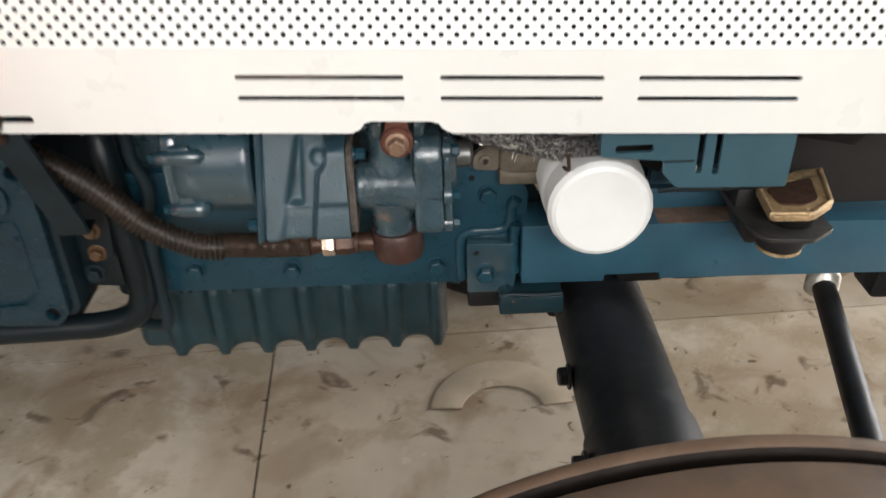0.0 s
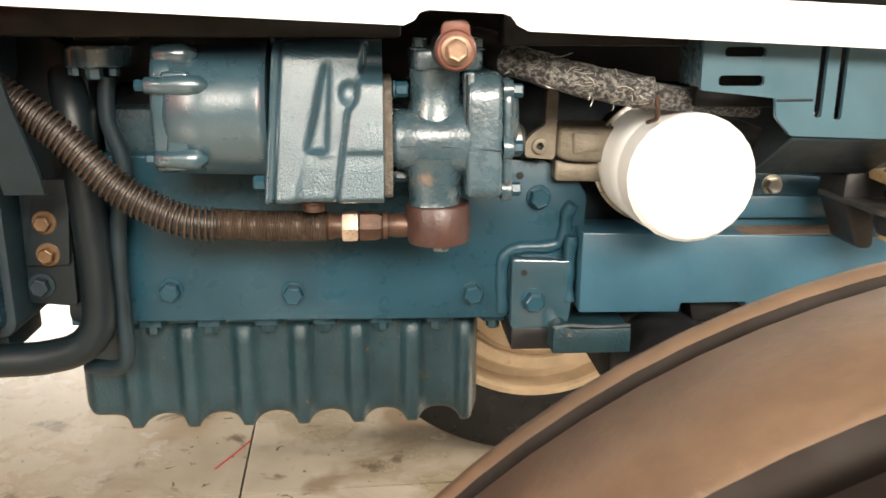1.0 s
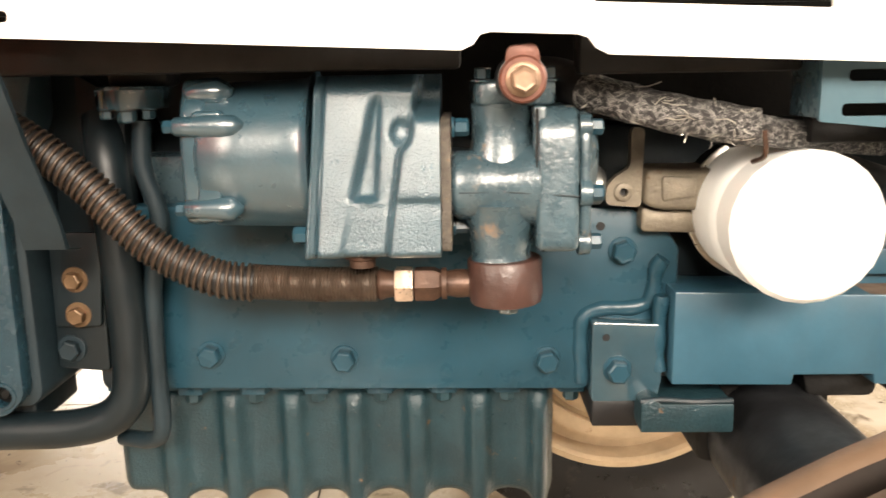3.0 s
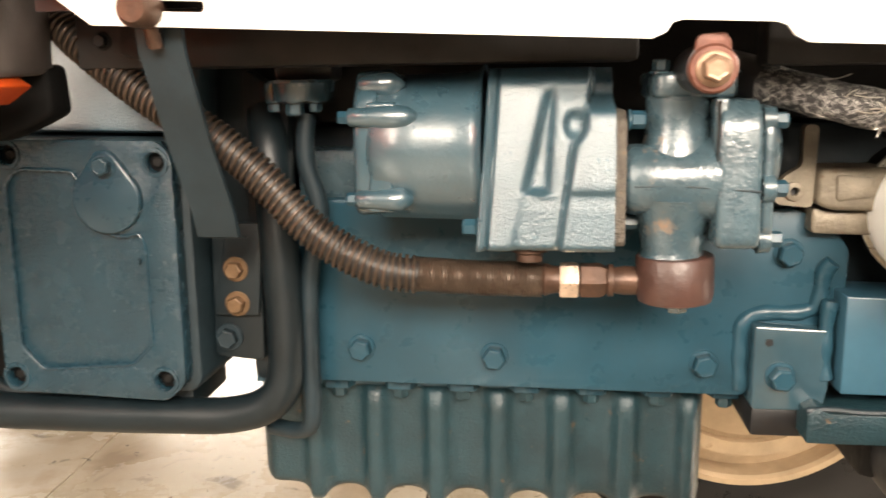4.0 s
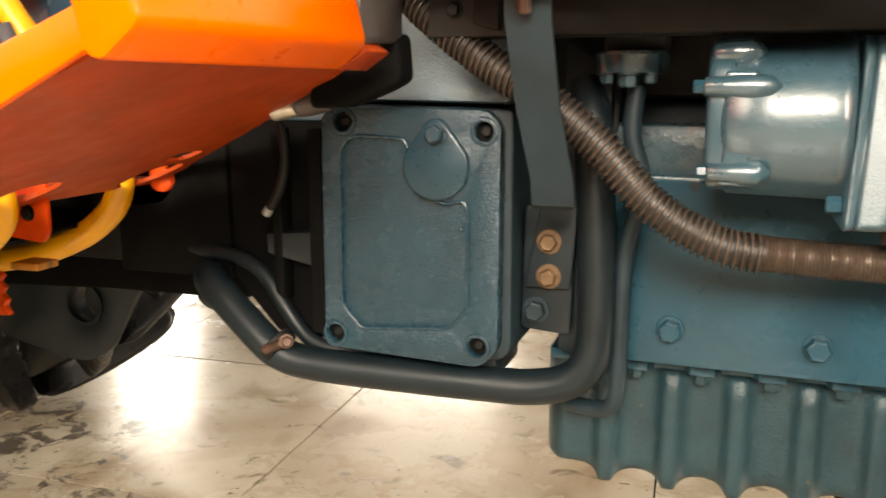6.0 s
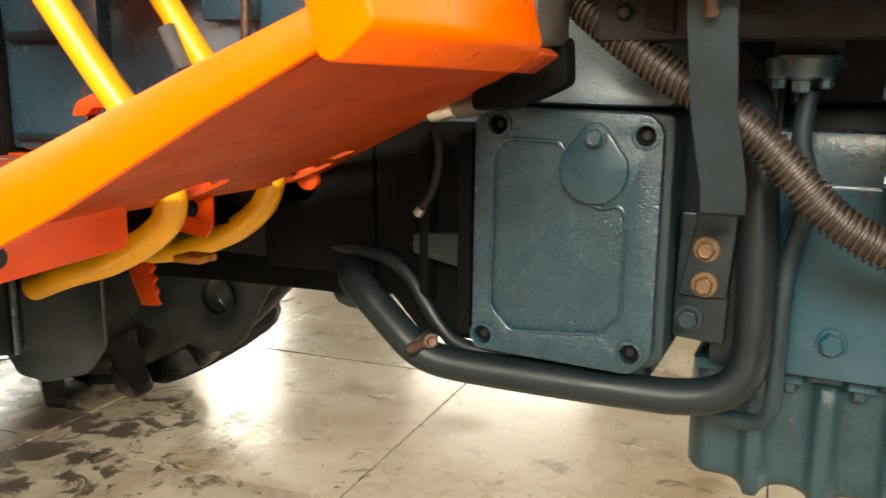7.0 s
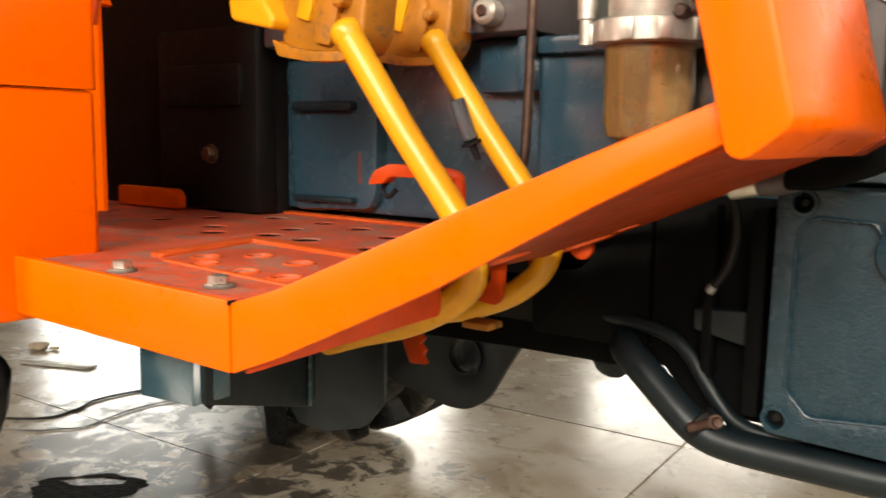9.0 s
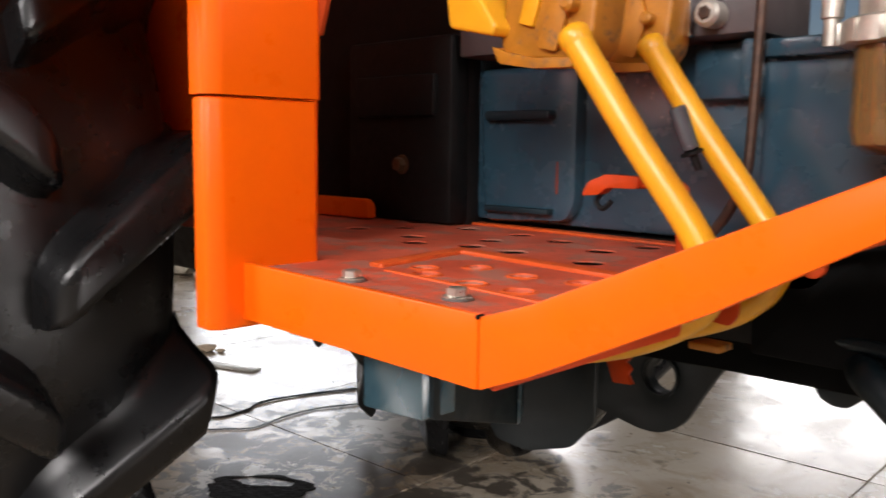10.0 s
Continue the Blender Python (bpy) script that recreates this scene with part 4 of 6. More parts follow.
def side_brackets():
    """Slotted guard, latch and lugs along the engine's upper side."""
    g = part("slotted_guard", plate(rounded([(0.2025, 0.65), (0.2025, 0.6085), (0.251, 0.6035), (0.252, 0.592), (0.263, 0.580), (0.349, 0.577), (0.351, 0.65)], 0.002), 0.558, 0.5615, XZ,
                            [slot(0.2135, 0.2425, 0.611, 0.6175), slot(0.216, 0.242, 0.6285, 0.6345), slot(0.2765, 0.2815, 0.5915, 0.645), slot(0.2895, 0.2945, 0.590, 0.645)]), guard_blue, tractor, "blue sheet guard with long slots", 30)
    part("guard_return", plate([(0.5616, 0.5795), (0.5616, 0.576), (0.612, 0.546), (0.613, 0.549)], 0.266, 0.35, YZ, bevel=0.0008), blue_dark, g)
    part("guard_seam", box(0.2515, 0.2745, 0.5570, 0.5581, 0.6018, 0.6034, 0.0002), blue_dark, g)
    part("guard_side", box(0.203, 0.2065, 0.5618, 0.60, 0.61, 0.645, 0.0008), blue_rusty, g)
    # dark box behind the guard's slots
    part("guard_liner", box(0.21, 0.35, 0.585, 0.60, 0.595, 0.65, 0.002), shade_grease, g)
    bolt((0.2755, 0.563, 0.594), (0, -1, 0), 0.005, g, zinc, 0.003)
    lug = part("lug", plate(rounded([(0.112, 0.551), (0.135, 0.549), (0.136, 0.60), (0.1275, 0.60), (0.1275, 0.5745), (0.119, 0.570), (0.1125, 0.563)], 0.0045), 0.660, 0.668, XZ, [circle(0.1232, 0.5592, 0.0026)], 0.0), grey_cast, tractor, "small grey cast lug with a hole", 30)
    part("boss", lathe((0.1232, 0.661, 0.5592), (0, -1, 0), [(0, 0.0062), (0.003, 0.0058), (0.0034, 0.0048), (0.0034, 0.0028), (0.001, 0.0027)], 24, caps=False), grey_cast, lug)
    part("core", rod((0.1232, 0.667, 0.5592), (0.1232, 0.6625, 0.5592), 0.0027, 14, 0.0003), black, lug)
    hd = part("filter_head", plate(rounded([(0.135, 0.5515), (0.146, 0.5475), (0.21, 0.5465), (0.21, 0.5735), (0.136, 0.5735)], 0.005), 0.655, 0.70, XZ, bevel=0.005, segments=3), grey_cast, tractor, "bare cast filter head with brown grime", 60)
    part("head_window", plate(rounded([(0.147, 0.5535), (0.168, 0.556), (0.168, 0.5685), (0.146, 0.5700)], 0.003), 0.6535, 0.656, XZ, bevel=0.0012), grey_cast, hd)
    part("head_web", plate(rounded([(0.136, 0.532), (0.21, 0.53), (0.21, 0.5455), (0.146, 0.5462), (0.136, 0.549)], 0.004), 0.664, 0.70, XZ, bevel=0.002), grey_cast, hd)
    part("head_stub", rod((0.095, 0.672, 0.562), (0.113, 0.672, 0.562), 0.0125, 24, 0.003), zinc_dark, hd)
    # rubber engine mount at the front
    t = part("mount_casting", plate(rounded([(0.349, 0.612), (0.344, 0.562), (0.378, 0.56), (0.403, 0.58), (0.418, 0.642), (0.396, 0.64)], 0.006), 0.543, 0.548, XY, bevel=0.002), gold_cast, tractor, "pale brass-coloured cast engine mount on black rubber")
    rim = [(0.351, 0.61), (0.346, 0.565), (0.378, 0.563), (0.401, 0.582), (0.415, 0.638)]
    part("casting_rim", tube([(x, y, 0.548) for x, y in rim], 0.0024, 10, 0.004, smooth=False), gold_cast, t)
    part("casting_floor", plate(rounded([(0.356, 0.606), (0.358, 0.58), (0.376, 0.576), (0.392, 0.586), (0.40, 0.622)], 0.004), 0.548, 0.5495, XY), rusty, t, "rusty hollow of the casting")
    part("mount_post", lathe((0.374, 0.59, 0.543), (0, 0, -1), [(0, 0.02), (0.008, 0.0215), (0.014, 0.019)], 28), shade_grease, t)
    part("mount_plate", plate(rounded([(0.333, 0.65), (0.337, 0.572), (0.345, 0.56), (0.381, 0.556), (0.404, 0.572), (0.402, 0.63)], 0.004), 0.524, 0.528, XY, bevel=0.001), mount_steel, t, "dull steel mount plate")
    part("rubber_pad", lathe((0.366, 0.584, 0.524), (0, 0, -1), [(0, 0.0205), (0.008, 0.022), (0.016, 0.0185)], 28), rubber_black, t)
    part("pad_ring", lathe((0.366, 0.584, 0.508), (0, 0, -1), [(0, 0.018), (0.003, 0.0185), (0.0045, 0.015)], 28), gold_cast, t)
    part("rubber_bracket", plate(rounded([(0.336, 0.545), (0.336, 0.525), (0.35, 0.49), (0.362, 0.49), (0.362, 0.52), (0.375, 0.545)], 0.004), 0.615, 0.65, XZ, bevel=0.003), rubber_black, t)
    bolt((0.392, 0.58, 0.524), (0, 0, -1), 0.012, t, brass)
    part("front_bracket", plate(rounded([(0.36, 0.60), (0.42, 0.588), (0.44, 0.61), (0.44, 0.65), (0.36, 0.65)], 0.004), 0.60, 0.63, XZ, bevel=0.003), shade_grease, tractor, "greasy dark front bracket")
    part("black_shroud", box(0.36, 0.60, 0.66, 0.70, 0.50, 0.66, 0.004), black, tractor, "black sheet shroud")
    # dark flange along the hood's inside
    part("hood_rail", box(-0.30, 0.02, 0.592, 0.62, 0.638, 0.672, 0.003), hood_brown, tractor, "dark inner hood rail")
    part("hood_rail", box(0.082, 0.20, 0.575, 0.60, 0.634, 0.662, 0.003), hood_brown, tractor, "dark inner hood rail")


def side_panel():
    """White engine side panel: slots below, punched mesh above."""
    def zb(x):
        return 0.6465 - 0.043 * (x - 0.025)
    out = [(-0.36, zb(-0.36) + 0.06), (-0.275, zb(-0.275) + 0.012), (-0.258, zb(-0.258)), (0.02, zb(0.02)), (0.026, zb(0.026) + 0.003), (0.029, zb(0.029) + 0.0075), (0.034, zb(0.034) + 0.009),
           (0.076, zb(0.076) + 0.009), (0.081, zb(0.081) + 0.0075), (0.0845, zb(0.0845) + 0.003), (0.091, zb(0.091)), (0.62, zb(0.62)), (0.62, 0.685), (0.40, 0.6925), (-0.36, 0.7225)]
    holes = []
    for a, c in ((-0.056, 0.058), (0.083, 0.196), (0.22, 0.334)):
        for k in (0.0215, 0.0365):
            m = (a + c) / 2
            z = zb(m) + k + 0.0045
            holes.append([(u, v - 0.043 * (u - m)) for u, v in slot(a, c, z - 0.0019, z + 0.0019)])
    holes.append([(u, v - 0.043 * (u + 0.21)) for u, v in slot(-0.228, -0.198, 0.664, 0.6695)])
    p = part("engine_side_panel", plate(out, 0.5345, 0.5375, XZ, holes), white, tractor, "white enamelled engine side panel with slots", 30)
    # added black sheet, so the slots look shaded inside
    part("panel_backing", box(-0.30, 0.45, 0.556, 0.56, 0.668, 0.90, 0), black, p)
    # punched mesh, leaning in over the panel
    verts, faces = [], []
    pitch, hole, nx, nz = 0.0105, 0.0019, 72, 38
    lean = radians(20)
    for j in range(nz):
        for i in range(nx):
            u0 = -0.33 + (i + (0.5 if j % 2 else 0)) * pitch
            w0 = j * pitch * 0.5
            cu, cw = u0 + pitch / 2, w0 + pitch * 0.25
            base = len(verts)
            ring = [(cu + hole * math.cos(math.pi * k / 4 + 0.39), cw + hole * math.sin(math.pi * k / 4 + 0.39)) for k in range(8)]
            h, g = pitch / 2, pitch * 0.25
            outer = [(cu + h, cw), (cu + h, cw + g), (cu, cw + g), (cu - h, cw + g), (cu - h, cw), (cu - h, cw - g), (cu, cw - g), (cu + h, cw - g)]
            for u, w in ring + outer:
                verts.append((u, 0.535 + w * math.sin(lean), 0.7035 - 0.0395 * (u - 0.025) + w * math.cos(lean)))
            for k in range(8):
                q = (k + 1) % 8
                faces.append((base + k, base + q, base + 8 + q, base + 8 + k))
    me = bpy.data.meshes.new("punched_mesh")
    me.from_pydata(verts, [], faces)
    bm = bmesh.new()
    bm.from_mesh(me)
    bpy.data.meshes.remove(me)
    bmesh.ops.remove_doubles(bm, verts=bm.verts, dist=0.0001)
    part("punched_mesh", bm, white, p, "white punched sheet with small round holes", 0)
    # added brown sheet that sets the tone inside the mesh holes
    part("mesh_backing", plate([(-0.34, 0.0), (0.42, 0.0), (0.42, 0.2), (-0.34, 0.2)], 0.0, 0.002, Matrix.Translation((0, 0.556, 0.68)) @ Matrix.Rotation(radians(90) - lean, 4, "X")), rusty_top, p)
    part("hood_top", box(-0.36, 0.62, 0.60, 1.0, 0.875, 0.90, 0.01), white, tractor, "white hood top")


def cover_and_pipes():
    c = part("gear_housing", plate(rounded([(-0.395, 0.424), (-0.265, 0.424), (-0.258, 0.432), (-0.258, 0.595), (-0.395, 0.598)], 0.006), 0.64, 0.86, XZ, bevel=0.003), blue_dark, tractor, "dark blue cast gear housing")
    outline = [(-0.3715, 0.581), (-0.326, 0.579), (-0.322, 0.574), (-0.322, 0.56), (-0.31, 0.541), (-0.30, 0.537), (-0.284, 0.541), (-0.281, 0.53), (-0.281, 0.458), (-0.297, 0.444), (-0.358, 0.441), (-0.374, 0.458)]
    drilled = ((-0.374, 0.5865), (-0.2745, 0.581), (-0.2785, 0.4365), (-0.3835, 0.437))
    field = [(-0.3665, 0.5775), (-0.3305, 0.576), (-0.327, 0.57), (-0.3265, 0.556), (-0.315, 0.537), (-0.30, 0.533), (-0.288, 0.536), (-0.285, 0.528), (-0.285, 0.462), (-0.299, 0.4475), (-0.363, 0.4425), (-0.378, 0.4585), (-0.377, 0.568)]
    cov = part("gear_cover", plate(rounded([(-0.3915, 0.427), (-0.277, 0.4225), (-0.2645, 0.435), (-0.2635, 0.585), (-0.272, 0.5945), (-0.384, 0.5965), (-0.3905, 0.589)], 0.006), 0.6275, 0.6405, XZ, [rounded(field, 0.004, 3)] + [circle(x, z, 0.0066) for x, z in drilled], 0.0018), cover_cast, tractor, "blue cast gear cover with four bolt holes and an inspection plate")
    part("field_bead", tube([(x, 0.6272, z) for x, z in rounded(field, 0.004, 3)] + [(field[0][0] - 0.003, 0.6272, field[0][1] - 0.001)], 0.0011, 8, smooth=False), cover_smooth, cov)
    part("cover_field", plate(rounded(field, 0.004, 3), 0.6305, 0.636, XZ), cover_cast, cov)
    tear = [(-0.3115, 0.5885), (-0.304, 0.5895), (-0.299, 0.586)] + [(-0.3065 + 0.0228 * math.cos(a), 0.5585 + 0.0228 * math.sin(a)) for a in [0.35 - (0.35 + 3.6) * k / 18 for k in range(19)]]
    ins = part("inspection_plate", plate(tear, 0.6225, 0.6315, XZ, bevel=0.0016, segments=3), cover_smooth, cov, "teardrop inspection plate with one bolt")
    bolt((-0.3055, 0.6225, 0.5795), (0, -1, 0), 0.0105, ins, cover_cast, 0.006)
    for x, z in drilled:
        part("bolt_recess", lathe((x, 0.6278, z), (0, -1, 0), [(0, 0.0098), (0.0012, 0.0092), (0.0014, 0.0072), (-0.001, 0.0066)], 24, caps=False), cover_cast, cov)
        # black bottom paints the shade deep in the bolt hole
        part("recess_floor", rod((x, 0.637, z), (x, 0.634, z), 0.0064, 20, 0.0002), matte_black, cov)
        part("socket_screw", rod((x, 0.635, z), (x, 0.6315, z), 0.0036, 14, 0.001), shade_grease, cov)
    part("casting_mark", box(-0.2915, -0.289, 0.6265, 0.63, 0.515, 0.519, 0.001), cover_cast, cov)
    part("housing_foot", box(-0.388, -0.272, 0.656, 0.72, 0.404, 0.4238, 0.003), pipe_black, c)
    rb = part("rusty_bracket", plate(rounded([(-0.271, 0.646), (-0.254, 0.641), (-0.254, 0.66), (-0.27, 0.664)], 0.003), 0.587, 0.5915, XZ, bevel=0.0015), shade_grease, tractor, "dark bracket behind the hose")
    bolt((-0.283, 0.5915, 0.654), (0, -1, 0), 0.007, rb, shade_grease)
    part("bell_housing", plate(rounded([(-0.39, 0.60), (-0.262, 0.598), (-0.255, 0.61), (-0.25, 0.75), (-0.39, 0.75)], 0.008), 0.648, 0.84, Matrix(((1, 0, 0, 0), (0, 0.4, 1, -0.24), (0, 1, 0, 0), (0, 0, 0, 1))), bevel=0.008), blue_cast, tractor, "blue rough-cast clutch housing")
    part("bell_flange", plate(rounded([(-0.258, 0.46), (-0.20, 0.44), (-0.195, 0.72), (-0.262, 0.72)], 0.008), 0.69, 0.95, XZ, bevel=0.004), pipe_black, tractor, "dark blue bell housing flange")
    part("flange_lip", plate(rounded([(-0.232, 0.425), (-0.205, 0.42), (-0.2, 0.62), (-0.23, 0.64)], 0.006), 0.672, 0.692, XZ, bevel=0.003), pipe_black, tractor)
    # strap that holds the panel
    b = bmesh.new()
    profile = [(-0.229, 0.547, 0.662), (-0.2285, 0.549, 0.645), (-0.2275, 0.572, 0.598), (-0.2215, 0.586, 0.556), (-0.2215, 0.592, 0.540), (-0.229, 0.625, 0.5335)]
    rows = []
    for x, y, z in profile:
        w = 0.0125
        rows.append([b.verts.new((x + dx * w, y + dy, z)) for dx, dy in ((-1, 0), (1, 0), (1, 0.004), (-1, 0.004))])
    for p, q in zip(rows, rows[1:]):
        for k in range(4):
            b.faces.new((p[k - 1], p[k], q[k], q[k - 1]))
    b.faces.new(rows[0])
    b.faces.new(rows[-1])
    bevelled(b, 0.0008, 1)
    s = part("panel_strap", b, blue_dark, tractor, "dark blue bent steel strap with two brass bolts")
    for z in (0.5065, 0.4825):
        bolt((-0.2365, 0.6565, z), (0, -1, 0), 0.0105, s, brass, 0.006, 1.45)
    # black inset coloured as the shade of a slot
    part("slot", box(-0.2305, -0.2265, 0.5465, 0.5505, 0.647, 0.663, 0.0005), black, s)
    part("panel_bolt", lathe((-0.229, 0.549, 0.6655), (0, -1, 0), [(0, 0.006), (0.012, 0.006), (0.0125, 0.0095), (0.026, 0.0095), (0.03, 0.007)], 20), rusty, s, "rusty panel bolt")
    part("bolt_tail", tube([(-0.2285, 0.538, 0.658), (-0.2285, 0.543, 0.648)], 0.0038, 10, 0.002), rusty, s)
    part("strap_foot", plate(rounded([(-0.2535, 0.474), (-0.222, 0.474), (-0.2165, 0.538), (-0.2415, 0.538)], 0.003), 0.6565, 0.6615, XZ, bevel=0.0012), pipe_black, s)
    part("strap_base", plate(rounded([(-0.257, 0.443), (-0.222, 0.440), (-0.22, 0.53), (-0.255, 0.53)], 0.004), 0.663, 0.672, XZ, bevel=0.0015), pipe_black, s)
    bolt((-0.246, 0.662, 0.457), (0, -1, 0), 0.0125, s, blue_dark, 0.006)
    # U-shaped pipe under the cover
    u = part("return_pipe", tube([(-0.535, 0.725, 0.458), (-0.521, 0.692, 0.4615), (-0.511, 0.666, 0.463), (-0.502, 0.652, 0.4605), (-0.489, 0.647, 0.452), (-0.470, 0.644, 0.4365), (-0.450, 0.641, 0.4205), (-0.436, 0.641, 0.412), (-0.413, 0.643, 0.4065), (-0.35, 0.648, 0.4035), (-0.28, 0.652, 0.4025), (-0.248, 0.654, 0.403), (-0.223, 0.655, 0.409), (-0.208, 0.655, 0.423), (-0.2035, 0.656, 0.445), (-0.204, 0.657, 0.49), (-0.2065, 0.658, 0.54), (-0.211, 0.664, 0.585), (-0.218, 0.68, 0.61)], 0.0128, 22, 0.004), pipe_black, tractor, "black painted steel pipe bent under the gear cover")
    part("pipe_clamp", lathe((-0.4425, 0.641, 0.4215), (0.74, 0, -0.67), [(0, 0.013), (0.001, 0.0147), (0.009, 0.0147), (0.01, 0.013)], 20), shade_grease, u)
    part("clamp_screw", rod((-0.443, 0.627, 0.418), (-0.424, 0.626, 0.427), 0.0036, 12), rusty, u)
    bolt((-0.422, 0.624, 0.428), (0.5, -0.8, 0.2), 0.007, u, rusty, 0.006)
    part("small_pipe", tube([(-0.58, 0.685, 0.482), (-0.508, 0.668, 0.481), (-0.476, 0.662, 0.477), (-0.457, 0.659, 0.466), (-0.443, 0.656, 0.449), (-0.428, 0.654, 0.431), (-0.415, 0.652, 0.421), (-0.395, 0.652, 0.4165), (-0.36, 0.658, 0.418)], 0.0058, 14, 0.004), pipe_black, tractor, "thin black steel pipe")
    part("drop_pipe", tube([(-0.182, 0.655, 0.61), (-0.184, 0.655, 0.58), (-0.177, 0.658, 0.545), (-0.186, 0.66, 0.50), (-0.188, 0.66, 0.44), (-0.189, 0.662, 0.40), (-0.2, 0.67, 0.387), (-0.225, 0.68, 0.385)], 0.0060, 14, 0.004), blue_dark, tractor, "thin blue steel pipe beside the oil pan")
    d = part("breather_cap", lathe((-0.186, 0.655, 0.617), (0, 0, 1), [(0, 0.018), (0.001, 0.0225), (0.012, 0.0232), (0.014, 0.021)], 28), blue, tractor, "blue round cap on a thin pipe")
    for a in (-2.4, -0.75):
        bolt((-0.186 + 0.018 * math.cos(a), 0.655 + 0.018 * math.sin(a), 0.617), (0, 0, -1), 0.007, d, blue, 0.005)
    bolt((-0.186, 0.642, 0.617), (0, 0, -1), 0.010, d, blue, 0.007)
    part("black_cap", box(-0.205, -0.165, 0.66, 0.69, 0.63, 0.66, 0.005), black, tractor)


def transmission():
    t = part("transmission_case", plate(rounded([(-1.30, 0.545), (-0.40, 0.545), (-0.40, 0.71), (-0.58, 0.714), (-0.95, 0.72), (-1.30, 0.74)], 0.01), 0.70, 0.92, XZ, bevel=0.006), case_paint, tractor, "blue cast transmission case")
    # lower case darkened in colour, in place of the shade on it
    part("lower_case", plate(rounded([(-1.30, 0.455), (-0.47, 0.455), (-0.40, 0.47), (-0.40, 0.544), (-1.30, 0.544)], 0.01), 0.715, 0.92, XZ, bevel=0.006), shade_grease, tractor, "lower transmission case coloured near-black for shade")
    part("case_side", box(-0.605, -0.40, 0.675, 0.705, 0.565, 0.705, 0.006), case_paint, t)
    part("case_step", box(-0.67, -0.602, 0.683, 0.705, 0.665, 0.7115, 0.004), case_paint, t)
    part("case_rib", box(-0.617, -0.603, 0.66, 0.70, 0.665, 0.7105, 0.003), case_paint, t)
    part("case_top_lip", box(-0.60, -0.42, 0.664, 0.69, 0.695, 0.7095, 0.003), case_paint, t)
    part("case_bulge", plate(rounded([(-0.91, 0.545), (-0.80, 0.55), (-0.79, 0.57), (-0.79, 0.705), (-0.92, 0.705)], 0.012), 0.684, 0.71, XZ, bevel=0.008), case_paint, t)
    part("case_rib", box(-0.90, -0.815, 0.672, 0.69, 0.650, 0.660, 0.004), blue_dark, t)
    part("case_rib", box(-0.90, -0.815, 0.675, 0.69, 0.557, 0.563, 0.002), blue_dark, t)
    part("paint_run", plate(rounded([(-0.8116, 0.578), (-0.8102, 0.578), (-0.8108, 0.61), (-0.8116, 0.606)], 0.0005), 0.6825, 0.6845, XZ), orange_shaded, t)
    # rear case and its two plates coloured as dark as their shade
    part("rear_case", box(-1.75, -0.93, 0.68, 0.95, 0.42, 1.0, 0.015), shade_grease, tractor, "rear axle case coloured near-black for shade")
    part("rear_plate", box(-1.1, -0.93, 0.655, 0.685, 0.54, 0.74, 0.006), shade_grease, tractor)
    part("case_cover", box(-1.08, -0.95, 0.648, 0.66, 0.655, 0.70, 0.004), shade_grease, tractor)
    bolt((-1.005, 0.655, 0.603), (0, -1, 0), 0.014, t, brass)
    part("shift_cover", box(-0.92, -0.60, 0.655, 0.75, 0.7135, 0.78, 0.004), seat_grey, tractor, "dark brown-grey shift housing over the transmission")
    ro = part("roller", rod((-0.636, 0.656, 0.729), (-0.636, 0.635, 0.729), 0.0108, 24, 0.003), alloy, tractor, "pale roller with a dark screw")
    bolt((-0.636, 0.636, 0.729), (0, -1, 0), 0.009, ro, rusty, 0.003, 1.1)
    part("upright_strip", box(-0.66, -0.653, 0.645, 0.656, 0.7135, 0.78, 0.001), chrome, tractor)
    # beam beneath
    # beam coloured matte near-black, for the shade below the chassis
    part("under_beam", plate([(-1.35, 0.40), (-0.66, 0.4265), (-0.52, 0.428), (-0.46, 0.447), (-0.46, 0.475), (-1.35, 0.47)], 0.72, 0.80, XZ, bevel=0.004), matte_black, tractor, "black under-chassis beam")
    part("beam_lug", plate(rounded([(-0.569, 0.4285), (-0.563, 0.419), (-0.552, 0.4145), (-0.54, 0.4155), (-0.533, 0.422), (-0.526, 0.4285)], 0.004), 0.725, 0.76, XZ, bevel=0.002), pipe_black, tractor)
    # bracket and ribs near-black too: the shade is in their colour
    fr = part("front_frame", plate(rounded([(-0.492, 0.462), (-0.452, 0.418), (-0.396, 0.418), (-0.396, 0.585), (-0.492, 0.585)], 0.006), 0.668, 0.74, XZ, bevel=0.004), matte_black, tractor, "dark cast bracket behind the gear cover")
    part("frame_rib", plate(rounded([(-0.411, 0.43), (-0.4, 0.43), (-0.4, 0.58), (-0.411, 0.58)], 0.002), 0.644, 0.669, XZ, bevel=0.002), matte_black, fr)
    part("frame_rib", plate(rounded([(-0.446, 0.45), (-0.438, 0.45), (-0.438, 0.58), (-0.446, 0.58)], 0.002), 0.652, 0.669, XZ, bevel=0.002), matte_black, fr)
    # added near-black plate, covers the case where only shade belongs
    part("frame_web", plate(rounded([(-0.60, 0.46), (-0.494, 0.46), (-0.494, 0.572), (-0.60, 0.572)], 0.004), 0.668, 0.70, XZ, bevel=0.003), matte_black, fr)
    part("frame_lug", plate(rounded([(-0.452, 0.486), (-0.452, 0.502), (-0.413, 0.5045), (-0.413, 0.478)], 0.003), 0.6525, 0.6675, XZ, bevel=0.003, segments=3), pipe_black, fr, "dark cast lug")
